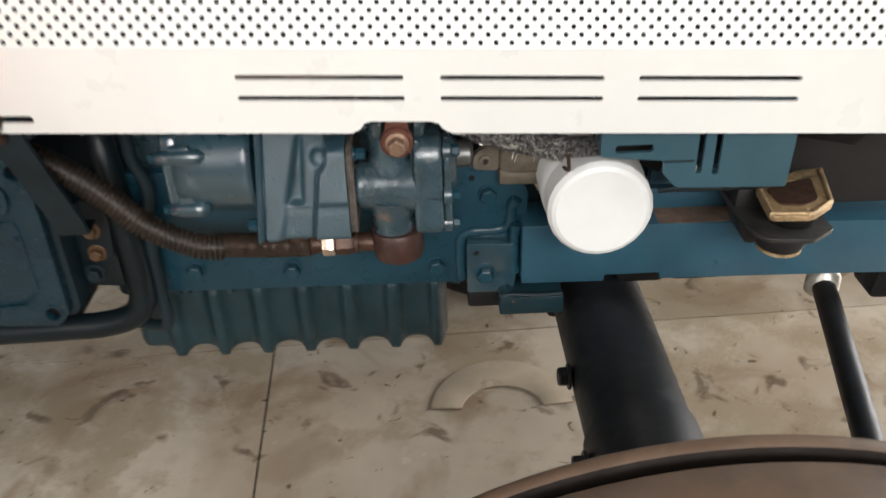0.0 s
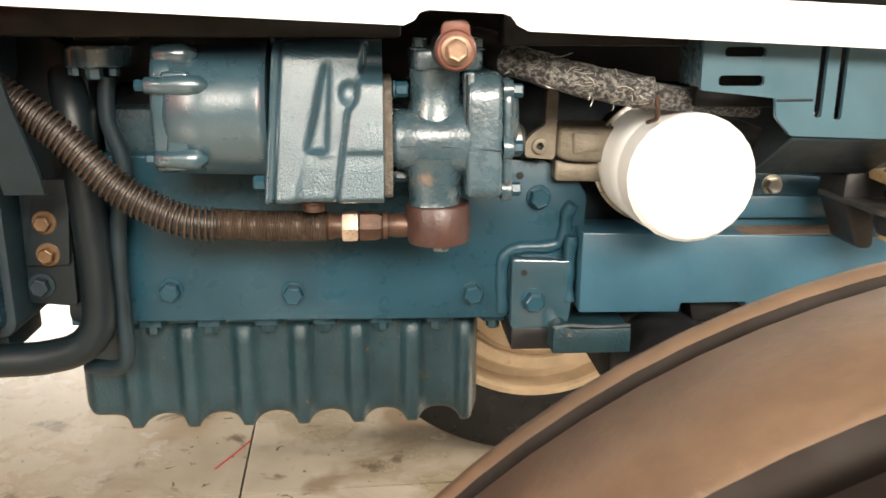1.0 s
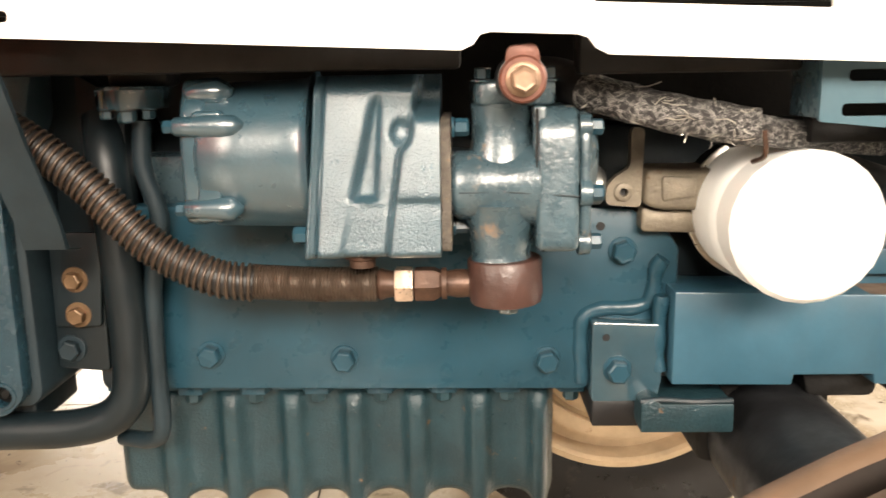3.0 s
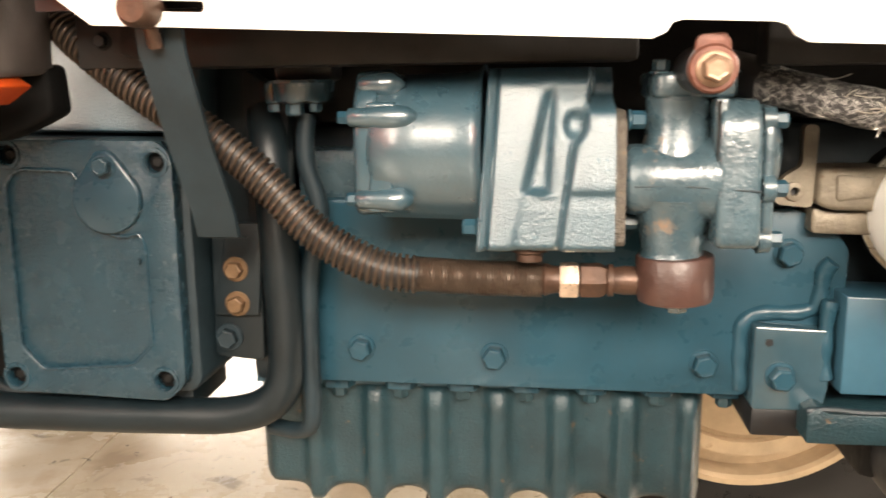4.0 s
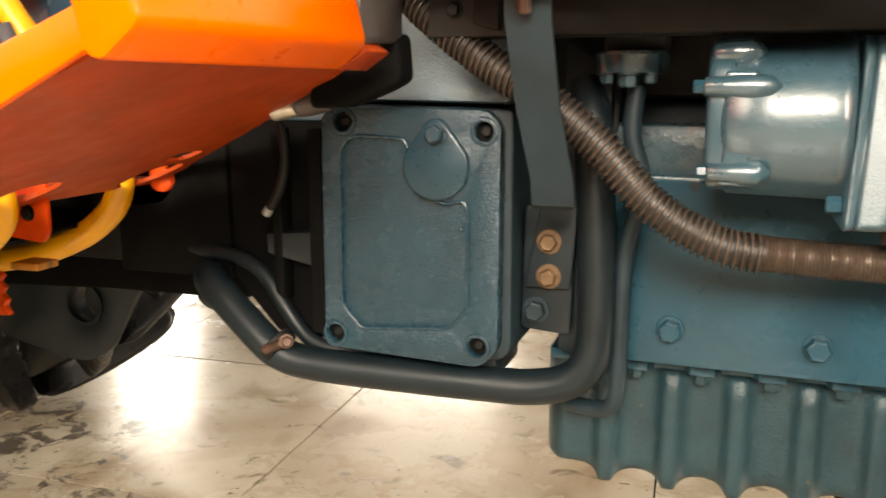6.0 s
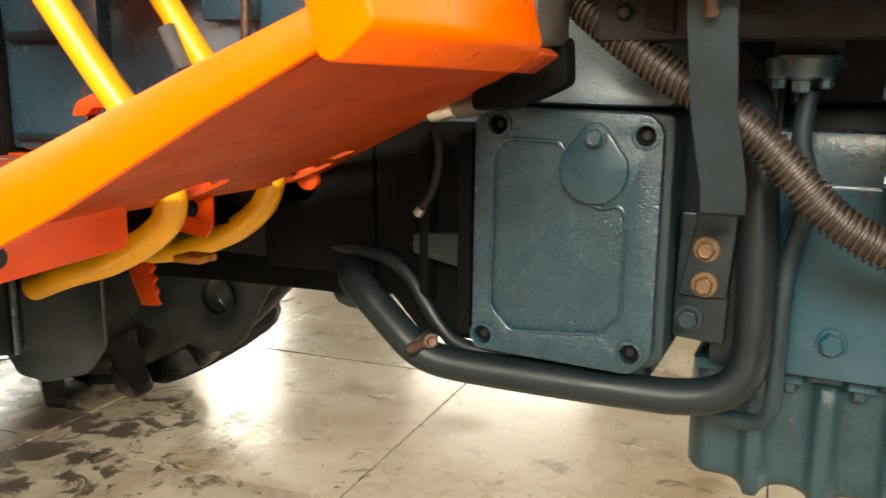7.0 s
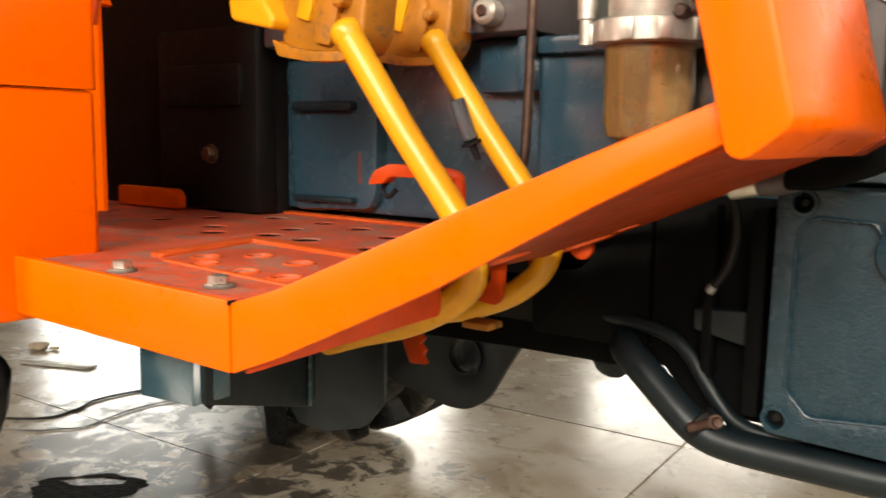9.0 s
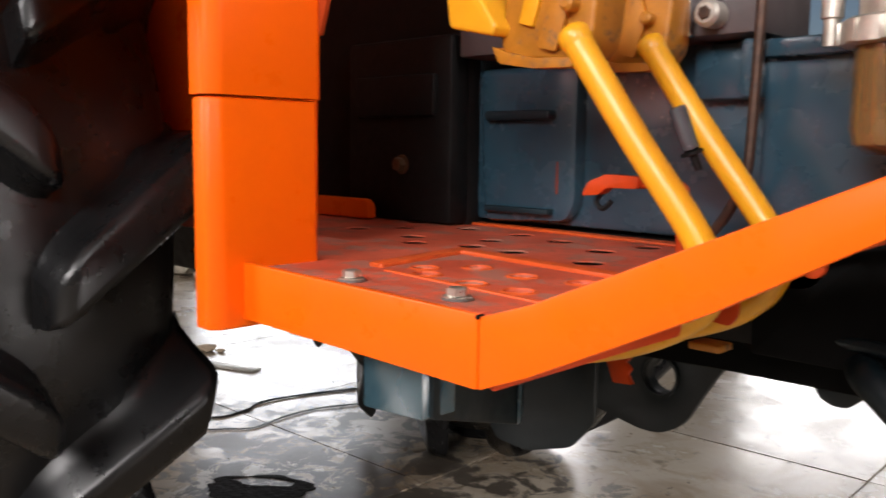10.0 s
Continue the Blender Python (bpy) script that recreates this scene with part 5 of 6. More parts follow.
    k = part("linkage_arm", tube([(-0.417, 0.614, 0.590), (-0.4135, 0.615, 0.575), (-0.4135, 0.616, 0.558), (-0.418, 0.616, 0.54), (-0.4265, 0.616, 0.5265)], 0.0032, 12, 0.003), shade_grease, tractor, "dark linkage rod with a bright end")
    part("rod_tip", rod((-0.4262, 0.616, 0.527), (-0.430, 0.616, 0.5215), 0.0036, 14, 0.001), zinc_dark, k)
    part("linkage_boot", plate(rounded([(-0.379, 0.596), (-0.380, 0.606), (-0.366, 0.622), (-0.338, 0.642), (-0.318, 0.642), (-0.316, 0.613), (-0.333, 0.605), (-0.355, 0.597)], 0.005), 0.589, 0.613, XZ, bevel=0.006, segments=3), matte_black, k, smooth=60)
    part("rod_end", lathe((-0.419, 0.612, 0.5935), (1, 0, 0.22), [(0, 0.004), (0.001, 0.0068), (0.006, 0.0075), (0.0195, 0.0075), (0.0205, 0.006)], 24), zinc, k, "bright steel rod end")
    part("rod_collar", lathe((-0.3995, 0.612, 0.598), (1, 0, 0.22), [(0, 0.006), (0.001, 0.0085), (0.01, 0.0095), (0.024, 0.0088), (0.026, 0.006)], 24), seat_grey, k)
    sh = part("damper", lathe((-0.6392, 0.605, 0.656), (0.3, 0.25, -1), [(0, 0.0045), (0.001, 0.0066), (0.034, 0.0066), (0.036, 0.004)], 24), damper_steel, tractor, "small dark steel damper with a flanged end")
    part("damper_flange", lathe((-0.6292, 0.6132, 0.6228), (0.3, 0.25, -1), [(0, 0.004), (0.0008, 0.0088), (0.003, 0.0088), (0.004, 0.003), (0.016, 0.0028)], 20), shade_grease, sh)
    part("brown_pipe", tube([(-0.598, 0.655, 0.80), (-0.60, 0.655, 0.72), (-0.602, 0.655, 0.64), (-0.606, 0.655, 0.60), (-0.63, 0.66, 0.56), (-0.66, 0.66, 0.54)], 0.0042, 12, 0.006), rusty, tractor, "thin rusty brown pipe")
    lv = part("lever", tube([(-0.613, 0.575, 0.53), (-0.613, 0.575, 0.588), (-0.616, 0.572, 0.596), (-0.63, 0.568, 0.5985), (-0.655, 0.562, 0.5985)], 0.0045, 12, 0.003), orange_red, tractor, "small orange hand lever")
    part("grip", plate(rounded([(-0.69, 0.587), (-0.684, 0.598), (-0.668, 0.604), (-0.64, 0.603), (-0.64, 0.594), (-0.668, 0.594), (-0.675, 0.588)], 0.003), 0.556, 0.568, XZ, bevel=0.002), orange_red, lv)
    part("spring_eye", tube([(-0.676, 0.565, 0.59), (-0.682, 0.565, 0.583), (-0.676, 0.565, 0.577), (-0.668, 0.565, 0.583)], 0.002, 8, 0.002), shade_grease, lv)


def fuel_bowl():
    f = part("sediment_bowl", lathe((-0.4875, 0.632, 0.70), (0, 0, -1), [(0, 0.0325), (0.062, 0.0325), (0.072, 0.030), (0.0785, 0.021), (0.0795, 0)], 40), amber, tractor, "amber plastic sediment bowl with fuel residue")
    b = lathe((-0.4875, 0.632, 0.693), (0, 0, 1), [(0, 0.039), (0.001, 0.0415), (0.016, 0.0415), (0.018, 0.038)], 40)
    ring = part("bowl_ring", b, alloy, f, "grey ribbed alloy clamp ring")
    for k in range(10):
        a = 2 * math.pi * k / 10
        part("grip_rib", box(-0.005, 0.005, 0.041, 0.0438, 0.694, 0.709, 0.001, None, Matrix.Translation((-0.4875, 0.632, 0)) @ Matrix.Rotation(a, 4, "Z")), alloy, ring)
    part("bowl_head", lathe((-0.4875, 0.632, 0.711), (0, 0, 1), [(0, 0.03), (0.004, 0.031), (0.02, 0.031), (0.024, 0.026), (0.06, 0.024)], 32), alloy, f)
    part("barb", lathe((-0.535, 0.625, 0.695), (0, 0, 1), [(0, 0.0055), (0.018, 0.0055), (0.019, 0.0075), (0.05, 0.0075)], 14), alloy, f)
    for k in range(5):
        part("head_screw", rod((-0.455 + 0.006 * k, 0.62 + 0.01 * (k % 2), 0.712 + 0.004 * k), (-0.455 + 0.006 * k, 0.60 + 0.01 * (k % 2), 0.712 + 0.004 * k), 0.005, 10), rusty, f)


def footplate():
    """Orange step: punched floor, folded rim, slanted front and upright toe panel."""
    holes = []
    for x, y in ((-0.90, 0.652), (-0.825, 0.648), (-0.812, 0.588), (-0.766, 0.632), (-0.664, 0.532), (-0.744, 0.54), (-0.99, 0.665), (-0.95, 0.61), (-0.88, 0.556), (-0.843, 0.524), (-0.972, 0.565), (-1.10, 0.59), (-0.792, 0.543), (-0.69, 0.655), (-1.12, 0.67), (-0.70, 0.60)):
        holes.append(circle(x, y, 0.0125))
    for x, y in ((-0.722, 0.42), (-0.654, 0.394), (-0.699, 0.449), (-0.652, 0.442), (-0.616, 0.395), (-0.61, 0.449), (-0.70, 0.40)):
        holes.append(circle(x, y, 0.0088))
    f = part("footplate", plate([(-1.18, 0.445), (-0.93, 0.44), (-0.83, 0.393), (-0.80, 0.391), (-0.80, 0.33), (-0.585, 0.327), (-0.5625, 0.332), (-0.5625, 0.70), (-1.18, 0.715)], 0.5378, 0.539, XY, holes), orange_dusty, tractor, "dusty orange steel footplate with punched grip holes", 0)
    for x, y in ((-0.722, 0.42), (-0.654, 0.394), (-0.699, 0.449), (-0.652, 0.442), (-0.616, 0.395), (-0.61, 0.449), (-0.70, 0.40)):
        part("hole_collar", lathe((x, y, 0.5385), (0, 0, 1), [(0, 0.0125), (0.0012, 0.0108), (0.0014, 0.0098), (0.0004, 0.009), (-0.002, 0.0088)], 20, caps=False), orange_worn, f)
    # added black sheet that gives the punched holes their shade
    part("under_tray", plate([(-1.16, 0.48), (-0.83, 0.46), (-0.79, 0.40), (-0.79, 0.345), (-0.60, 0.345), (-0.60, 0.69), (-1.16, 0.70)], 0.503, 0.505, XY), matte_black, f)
    part("ridge", plate(rounded([(-0.757, 0.398), (-0.741, 0.396), (-0.760, 0.497), (-0.566, 0.474), (-0.566, 0.489), (-0.778, 0.515)], 0.004), 0.5385, 0.5418, XY, bevel=0.0028), orange_worn, f)
    part("ridge", plate(rounded([(-0.97, 0.694), (-0.60, 0.675), (-0.60, 0.691), (-0.97, 0.709)], 0.004), 0.5385, 0.5418, XY, bevel=0.0028), orange_worn, f)
    part("ridge", plate(rounded([(-0.73, 0.389), (-0.572, 0.372), (-0.572, 0.3765), (-0.73, 0.3935)], 0.001), 0.5385, 0.5402, XY, bevel=0.0006), orange_worn, f)
    part("front_rim", plate(rounded([(-0.803, 0.5432), (-0.5832, 0.5398), (-0.5832, 0.5005), (-0.803, 0.504)], 0.002), 0.3235, 0.3285, XZ, bevel=0.001), orange, f, "orange folded step rim")
    part("rim_fold", plate([(-0.803, 0.3255), (-0.5835, 0.3255), (-0.5835, 0.3345), (-0.803, 0.3345)], 0.5368, 0.5402, XY, bevel=0.001), orange_dusty, f)
    # slanted side strip
    lean = Matrix(((1, 0, 0, 0), (0.128, 0, 1, 0.0746), (0, 1, 0, 0), (0, 0, 0, 1)))   # the strip runs inwards towards the toe panel
    part("slant_strip", plate([(-0.5826, 0.5005), (-0.5826, 0.5385), (-0.553, 0.5485), (-0.4575, 0.591), (-0.40, 0.617), (-0.328, 0.648), (-0.328, 0.632), (-0.3905, 0.599), (-0.4653, 0.5561), (-0.508, 0.5347), (-0.5552, 0.5116)], 0.3238, 0.3285, lean, bevel=0.001), orange, f, "orange slanted edge strip")
    slope = Matrix(((1, 0, 0, 0), (0, 1, 0, 0), (0.4047, 0, 1, 0.764), (0, 0, 0, 1)))
    outline = [(-0.562, 0.3317), (-0.325, 0.362), (-0.325, 0.562), (-0.36, 0.588), (-0.428, 0.624), (-0.52, 0.66), (-0.54, 0.675), (-0.562, 0.695)]
    # toe plate in the darkened orange: its shade is in the colour
    part("slant_plate", plate(outline, -0.003, 0, slope, [slot(-0.556, -0.516, 0.488, 0.53), slot(-0.557, -0.512, 0.607, 0.65), slot(-0.505, -0.485, 0.60, 0.63)]), orange_shaded, f, "sloping orange toe plate", 20)
    along = Matrix.Translation((-0.581, 0.331, 0)) @ Matrix(((0.239, 0, 0.971, 0), (0.971, 0, -0.239, 0), (0, 1, 0, 0), (0, 0, 0, 1)))
    # gusset in the deeper lever orange, for the shade below the strip
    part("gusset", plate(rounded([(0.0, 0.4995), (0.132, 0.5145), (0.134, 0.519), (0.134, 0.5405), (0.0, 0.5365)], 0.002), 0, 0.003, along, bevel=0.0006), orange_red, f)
    # two dark discs on the metal, painted shade of drilled holes
    part("hex_hole", rod((-0.5645, 0.384, 0.5205), (-0.5625, 0.3835, 0.5205), 0.0065, 14, 0.0003), shade_grease, f)
    part("corner_hole", rod((-0.5832, 0.3275, 0.5384), (-0.5832, 0.3227, 0.5384), 0.0013, 12, 0.0002), matte_black, f)
    for x, y in ((-0.711, 0.346), (-0.622, 0.349)):
        part("washer", rod((x, y, 0.5385), (x, y, 0.5405), 0.0092, 20, 0.0008), zinc_dark, f)
        bolt((x, y, 0.5405), (0, 0, 1), 0.0108, f, zinc, 0.0045, 1.35)
    part("rear_tab", plate(rounded([(-1.15, 0.5405), (-1.036, 0.5405), (-1.036, 0.556), (-1.044, 0.563), (-1.15, 0.563)], 0.004), 0.632, 0.644, XZ, bevel=0.002), orange, f)
    part("rear_plate", plate([(-1.5, 0.47), (-1.181, 0.47), (-1.181, 0.80), (-1.5, 0.80)], 0.533, 0.537, XY), orange_dusty, f)
    # toe panel
    t = part("toe_panel", plate(rounded([(-0.338, 0.6205), (-0.331, 0.6185), (-0.3135, 0.632), (-0.354, 0.80), (-0.384, 0.80)], 0.005), 0.345, 0.535, XZ, bevel=0.005), orange, tractor, "upright orange toe panel with rounded edges")
    # darkened orange here paints the shaded end of the panel
    part("toe_end", plate(rounded([(-0.338, 0.6205), (-0.331, 0.6185), (-0.315, 0.629), (-0.325, 0.636)], 0.002), 0.536, 0.57, XZ, bevel=0.001), orange_shaded, t)
    part("rubber_edge", plate(rounded([(0.5365, 0.632), (0.60, 0.636), (0.606, 0.80), (0.5365, 0.80)], 0.006), -0.345, -0.318, YZ, bevel=0.004), flap_rubber, tractor, "dusty black rubber flap beside the toe panel")


def pedals():
    """Two yellow pedals: a straight arm that hooks back under the step, and a worn block with its pad."""
    arms = (
        [(-0.649, 0.484, 0.698), (-0.605, 0.494, 0.630), (-0.564, 0.504, 0.570), (-0.554, 0.506, 0.545), (-0.555, 0.507, 0.529), (-0.565, 0.507, 0.517), (-0.585, 0.507, 0.504), (-0.615, 0.508, 0.4905), (-0.655, 0.51, 0.478), (-0.70, 0.52, 0.462)],
        [(-0.673, 0.618, 0.706), (-0.627, 0.623, 0.640), (-0.575, 0.628, 0.570), (-0.563, 0.63, 0.546), (-0.567, 0.63, 0.5255), (-0.579, 0.63, 0.511), (-0.604, 0.63, 0.4945), (-0.65, 0.632, 0.4775), (-0.70, 0.635, 0.468)])
    for pts in arms:
        p = part("pedal", tube(pts, 0.0102, 22, 0.004), yellow, tractor, "yellow painted pedal arm under a worn foot pad")
        c = Vector(pts[0])
        m = Matrix.Translation(c)
        back = pts[0][1] > 0.55
        part("pedal_block", plate(rounded([(-0.068, -0.004), (-0.052, -0.012), (0.002, -0.016), (0.012, -0.004), (0.018, 0.05), (-0.06, 0.06)], 0.006), 0.004, 0.04, m @ XZ, bevel=0.003, segments=3), yellow_worn, p, smooth=60)
        part("pedal_lip", plate(rounded([(-0.068, -0.003), (-0.061, -0.0155), (-0.032, -0.0205), (0.004, -0.0215), (0.004, -0.0150), (-0.03, -0.0135), (-0.055, -0.008)], 0.003), -0.005, 0.008, m @ XZ, bevel=0.002, segments=3), yellow_worn, p, smooth=60)
        part("pad_plate", plate(rounded([(-0.105, 0.012), (-0.062, 0.003), (-0.058, 0.010), (-0.095, 0.06), (-0.112, 0.06)], 0.005), -0.012, 0.05, m @ XZ, bevel=0.004, segments=3), yellow if not back else yellow_worn, p, smooth=60)
        part("pad_rib", plate(rounded([(-0.048, 0.012), (-0.036, 0.008), (-0.022, 0.05), (-0.036, 0.052)], 0.002), 0.000, 0.006, m @ XZ, bevel=0.0015), yellow, p)
        part("side_gusset", plate(rounded([(-0.03, -0.006), (-0.014, -0.010), (-0.004, 0.02), (-0.012, 0.045)], 0.003), -0.001, 0.006, m @ XZ, bevel=0.002), yellow_worn, p)
        part("block_pin", rod(c + Vector((-0.002, -0.008, 0.020)), c + Vector((-0.002, 0.006, 0.020)), 0.005, 20, 0.002), yellow_worn, p)
        part("weld", lathe(c, c - Vector(pts[1]), [(-0.008, 0.0102), (-0.005, 0.0112), (0.0, 0.0112), (0.003, 0.0104), (0.006, 0.006)], 18), yellow, p, smooth=70)
    part("stop_tab", box(-0.585, -0.562, 0.54, 0.56, 0.4875, 0.4925, 0.001), yellow_worn, tractor, "small worn yellow stop tab")
    k = part("ratchet_tooth", plate([(-0.7246, 0.4908), (-0.698, 0.4845), (-0.6891, 0.4654), (-0.6935, 0.4616), (-0.6878, 0.4565), (-0.6923, 0.4514), (-0.6865, 0.4464), (-0.691, 0.4413), (-0.6853, 0.4362), (-0.6884, 0.4311), (-0.684, 0.4235), (-0.7018, 0.4222), (-0.7132, 0.4464)], 0.628, 0.634, XZ, bevel=0.0006), orange_red, tractor, "orange toothed parking latch")
    part("pivot_plate", plate(rounded([(-0.604, 0.512), (-0.557, 0.507), (-0.5515, 0.514), (-0.550, 0.556), (-0.604, 0.540)], 0.003), 0.542, 0.545, XZ, [circle(-0.568, 0.527, 0.0062)]), orange_red, tractor, "orange pedal pivot plate", 0)
    part("pivot_plate", plate(rounded([(-0.604, 0.512), (-0.555, 0.519), (-0.5435, 0.531), (-0.541, 0.545), (-0.549, 0.562), (-0.604, 0.55)], 0.006), 0.668, 0.671, XZ), orange_red, tractor, "orange pedal pivot plate", 0)
    part("pivot_boss", lathe((-0.553, 0.668, 0.538), (0, -1, 0), [(0, 0.011), (0.004, 0.0105), (0.007, 0.007), (0.008, 0)], 24), orange_red, tractor)
    bolt((-0.568, 0.546, 0.527), (0, -1, 0), 0.0085, k, shade_grease, 0.005)


def front_wheel(x, yc, r, side, parent, dusty, name="front_wheel"):
    w = new(name)
    w.parent, w.matrix_parent_inverse = parent, parent.matrix_world.inverted()
    w.matrix_world = Matrix.Identity(4)
    tagged(w, "ribbed front tractor wheel with dusty tyre")
    h = 0.056
    s = r - 0.016
    ribs = ((-0.98, -0.62, r - 0.003), (-0.42, 0.64, r), (0.80, 0.99, r - 0.001))
    prof = [(-0.9 * h, r * 0.66), (-1.02 * h, r * 0.74), (-1.03 * h, r * 0.85), (-1.0 * h, r * 0.925)]
    for a, c, top in ribs:
        prof += [(a * h - 0.003, s), (a * h, top - 0.003), (a * h + 0.003, top), (c * h - 0.003, top), (c * h, top - 0.003), (c * h + 0.003, s)]
    prof += [(1.0 * h, r * 0.925), (1.03 * h, r * 0.85), (1.02 * h, r * 0.74), (0.9 * h, r * 0.66)]
    t = part("tyre", lathe((x, yc, r), (0, 1, 0), prof, 96, caps=False), rubber_brown if dusty else rubber, w, "dusty ribbed rubber tyre")
    for a, c, top in ribs[1:] if dusty else ():
        u, v = a * h, c * h
        part("tread_rib", lathe((x, yc, r), (0, 1, 0), [(u + 0.001, top - 0.001), (u + 0.003, top + 0.0006), (v - 0.003, top + 0.0006), (v - 0.001, top - 0.001)], 96, caps=False), rubber_dusty, t, "dust-covered tread rib")
    out = -1 if side > 0 else 1
    y0 = yc + out * -0.05
    rim = part("rim", lathe((x, y0, r), (0, -1 if side < 0 else 1, 0), [(0.02, 0.0), (0.02, 0.10), (0.008, 0.132), (-0.004, 0.136), (-0.004, 0.142), (0.004, 0.145), (0.004, 0.163), (-0.012, 0.167), (-0.012, 0.172), (-0.03, 0.178), (-0.03, 0.19), (-0.002, 0.194), (0.004, 0.198), (0.003, 0.206), (-0.01, 0.208), (-0.05, 0.19), (-0.05, 0.0)], 72, caps=False), cream, w, "cream painted steel rim with stepped rings", 25)
    part("hub", rod((x, yc - 0.04, r), (x, yc + 0.04, r), 0.05, 28, 0.006), shade_grease, w)
    return w


def rear_wheel(x, y0, y1, r, parent, lugs=12, turned=0.258, slant=0.28, name="rear_wheel"):
    w = new(name)
    w.parent, w.matrix_parent_inverse = parent, parent.matrix_world.inverted()
    w.matrix_world = Matrix.Identity(4)
    tagged(w, "large rear tractor wheel with deep lugs")
    yc, h = (y0 + y1) / 2, (y1 - y0) / 2
    core = r - 0.05
    prof = [(-0.8 * h, r * 0.56), (-0.96 * h, r * 0.66), (-1.0 * h, r * 0.77), (-0.95 * h, r * 0.82), (-0.86 * h, core - 0.032), (-0.5 * h, core - 0.002), (0, core), (0.5 * h, core - 0.002), (0.86 * h, core - 0.032), (0.95 * h, r * 0.82), (1.0 * h, r * 0.77), (0.96 * h, r * 0.66), (0.8 * h, r * 0.56)]
    t = part("tyre", lathe((x, yc, r), (0, 1, 0), prof, 96), rubber, w, "black lugged rubber tyre")
    made = {}
    for s in (-1, 1):
        b = bmesh.new()
        rows = []
        n = 14
        for i in range(n + 1):
            f = i / n
            across = s * h * (1.06 * f - 0.05)
            ang = slant * f ** 0.9
            width = (0.027 + 0.003 * f) * (1 - 0.35 * max(0, 0.1 - f) / 0.1)
            end = max(max(0, 0.1 - f) / 0.1, max(0, f - 0.93) / 0.07)
            top = r - 0.004 * f * f - 0.012 * end ** 2
            low = core - 0.008 - 0.05 * max(0, f - 0.6) / 0.4
            row = []
            for dw, k in ((-2.0, 0), (-1.5, 0.13), (-1.2, 0.45), (-1.02, 0.86), (-0.84, 0.98), (-0.5, 1), (0.5, 1), (0.84, 0.98), (1.02, 0.86), (1.2, 0.45), (1.5, 0.13), (2.0, 0)):
                a = ang + dw * width / r
                rad = low + (top - low) * k
                row.append(b.verts.new((math.cos(a) * rad, across, math.sin(a) * rad)))
            rows.append(row)
        for p, q in zip(rows, rows[1:]):
            for k in range(12):
                b.faces.new((p[k - 1], p[k], q[k], q[k - 1]))
        b.faces.new(rows[0])
        b.faces.new(rows[-1])
        bmesh.ops.recalc_face_normals(b, faces=b.faces)
        for face in b.faces:
            face.smooth = len(face.verts) == 4
        me = bpy.data.meshes.new("lug")
        b.to_mesh(me)
        b.free()
        me.materials.append(rubber)
        made[s] = me
    for k in range(lugs):
        for s in (-1, 1):
            ob = new("lug", made[s])
            ob.parent = t
            ob.matrix_parent_inverse = Matrix.Identity(4)
            ob.matrix_basis = Matrix.Translation((x, yc, r)) @ Matrix.Rotation(2 * math.pi * (k + (0.5 if s > 0 else 0)) / lugs + turned, 4, "Y")
    part("rim", lathe((x, yc, r), (0, 1, 0), [(-0.8 * h, r * 0.5), (-0.84 * h, r * 0.57), (-0.7 * h, r * 0.55), (0.7 * h, r * 0.55), (0.84 * h, r * 0.57), (0.8 * h, r * 0.5), (0.1 * h, r * 0.45), (0.05 * h, r * 0.1), (0, r * 0.1), (0, r * 0.45)], 64), cream, w, "cream painted steel rim")
    return w


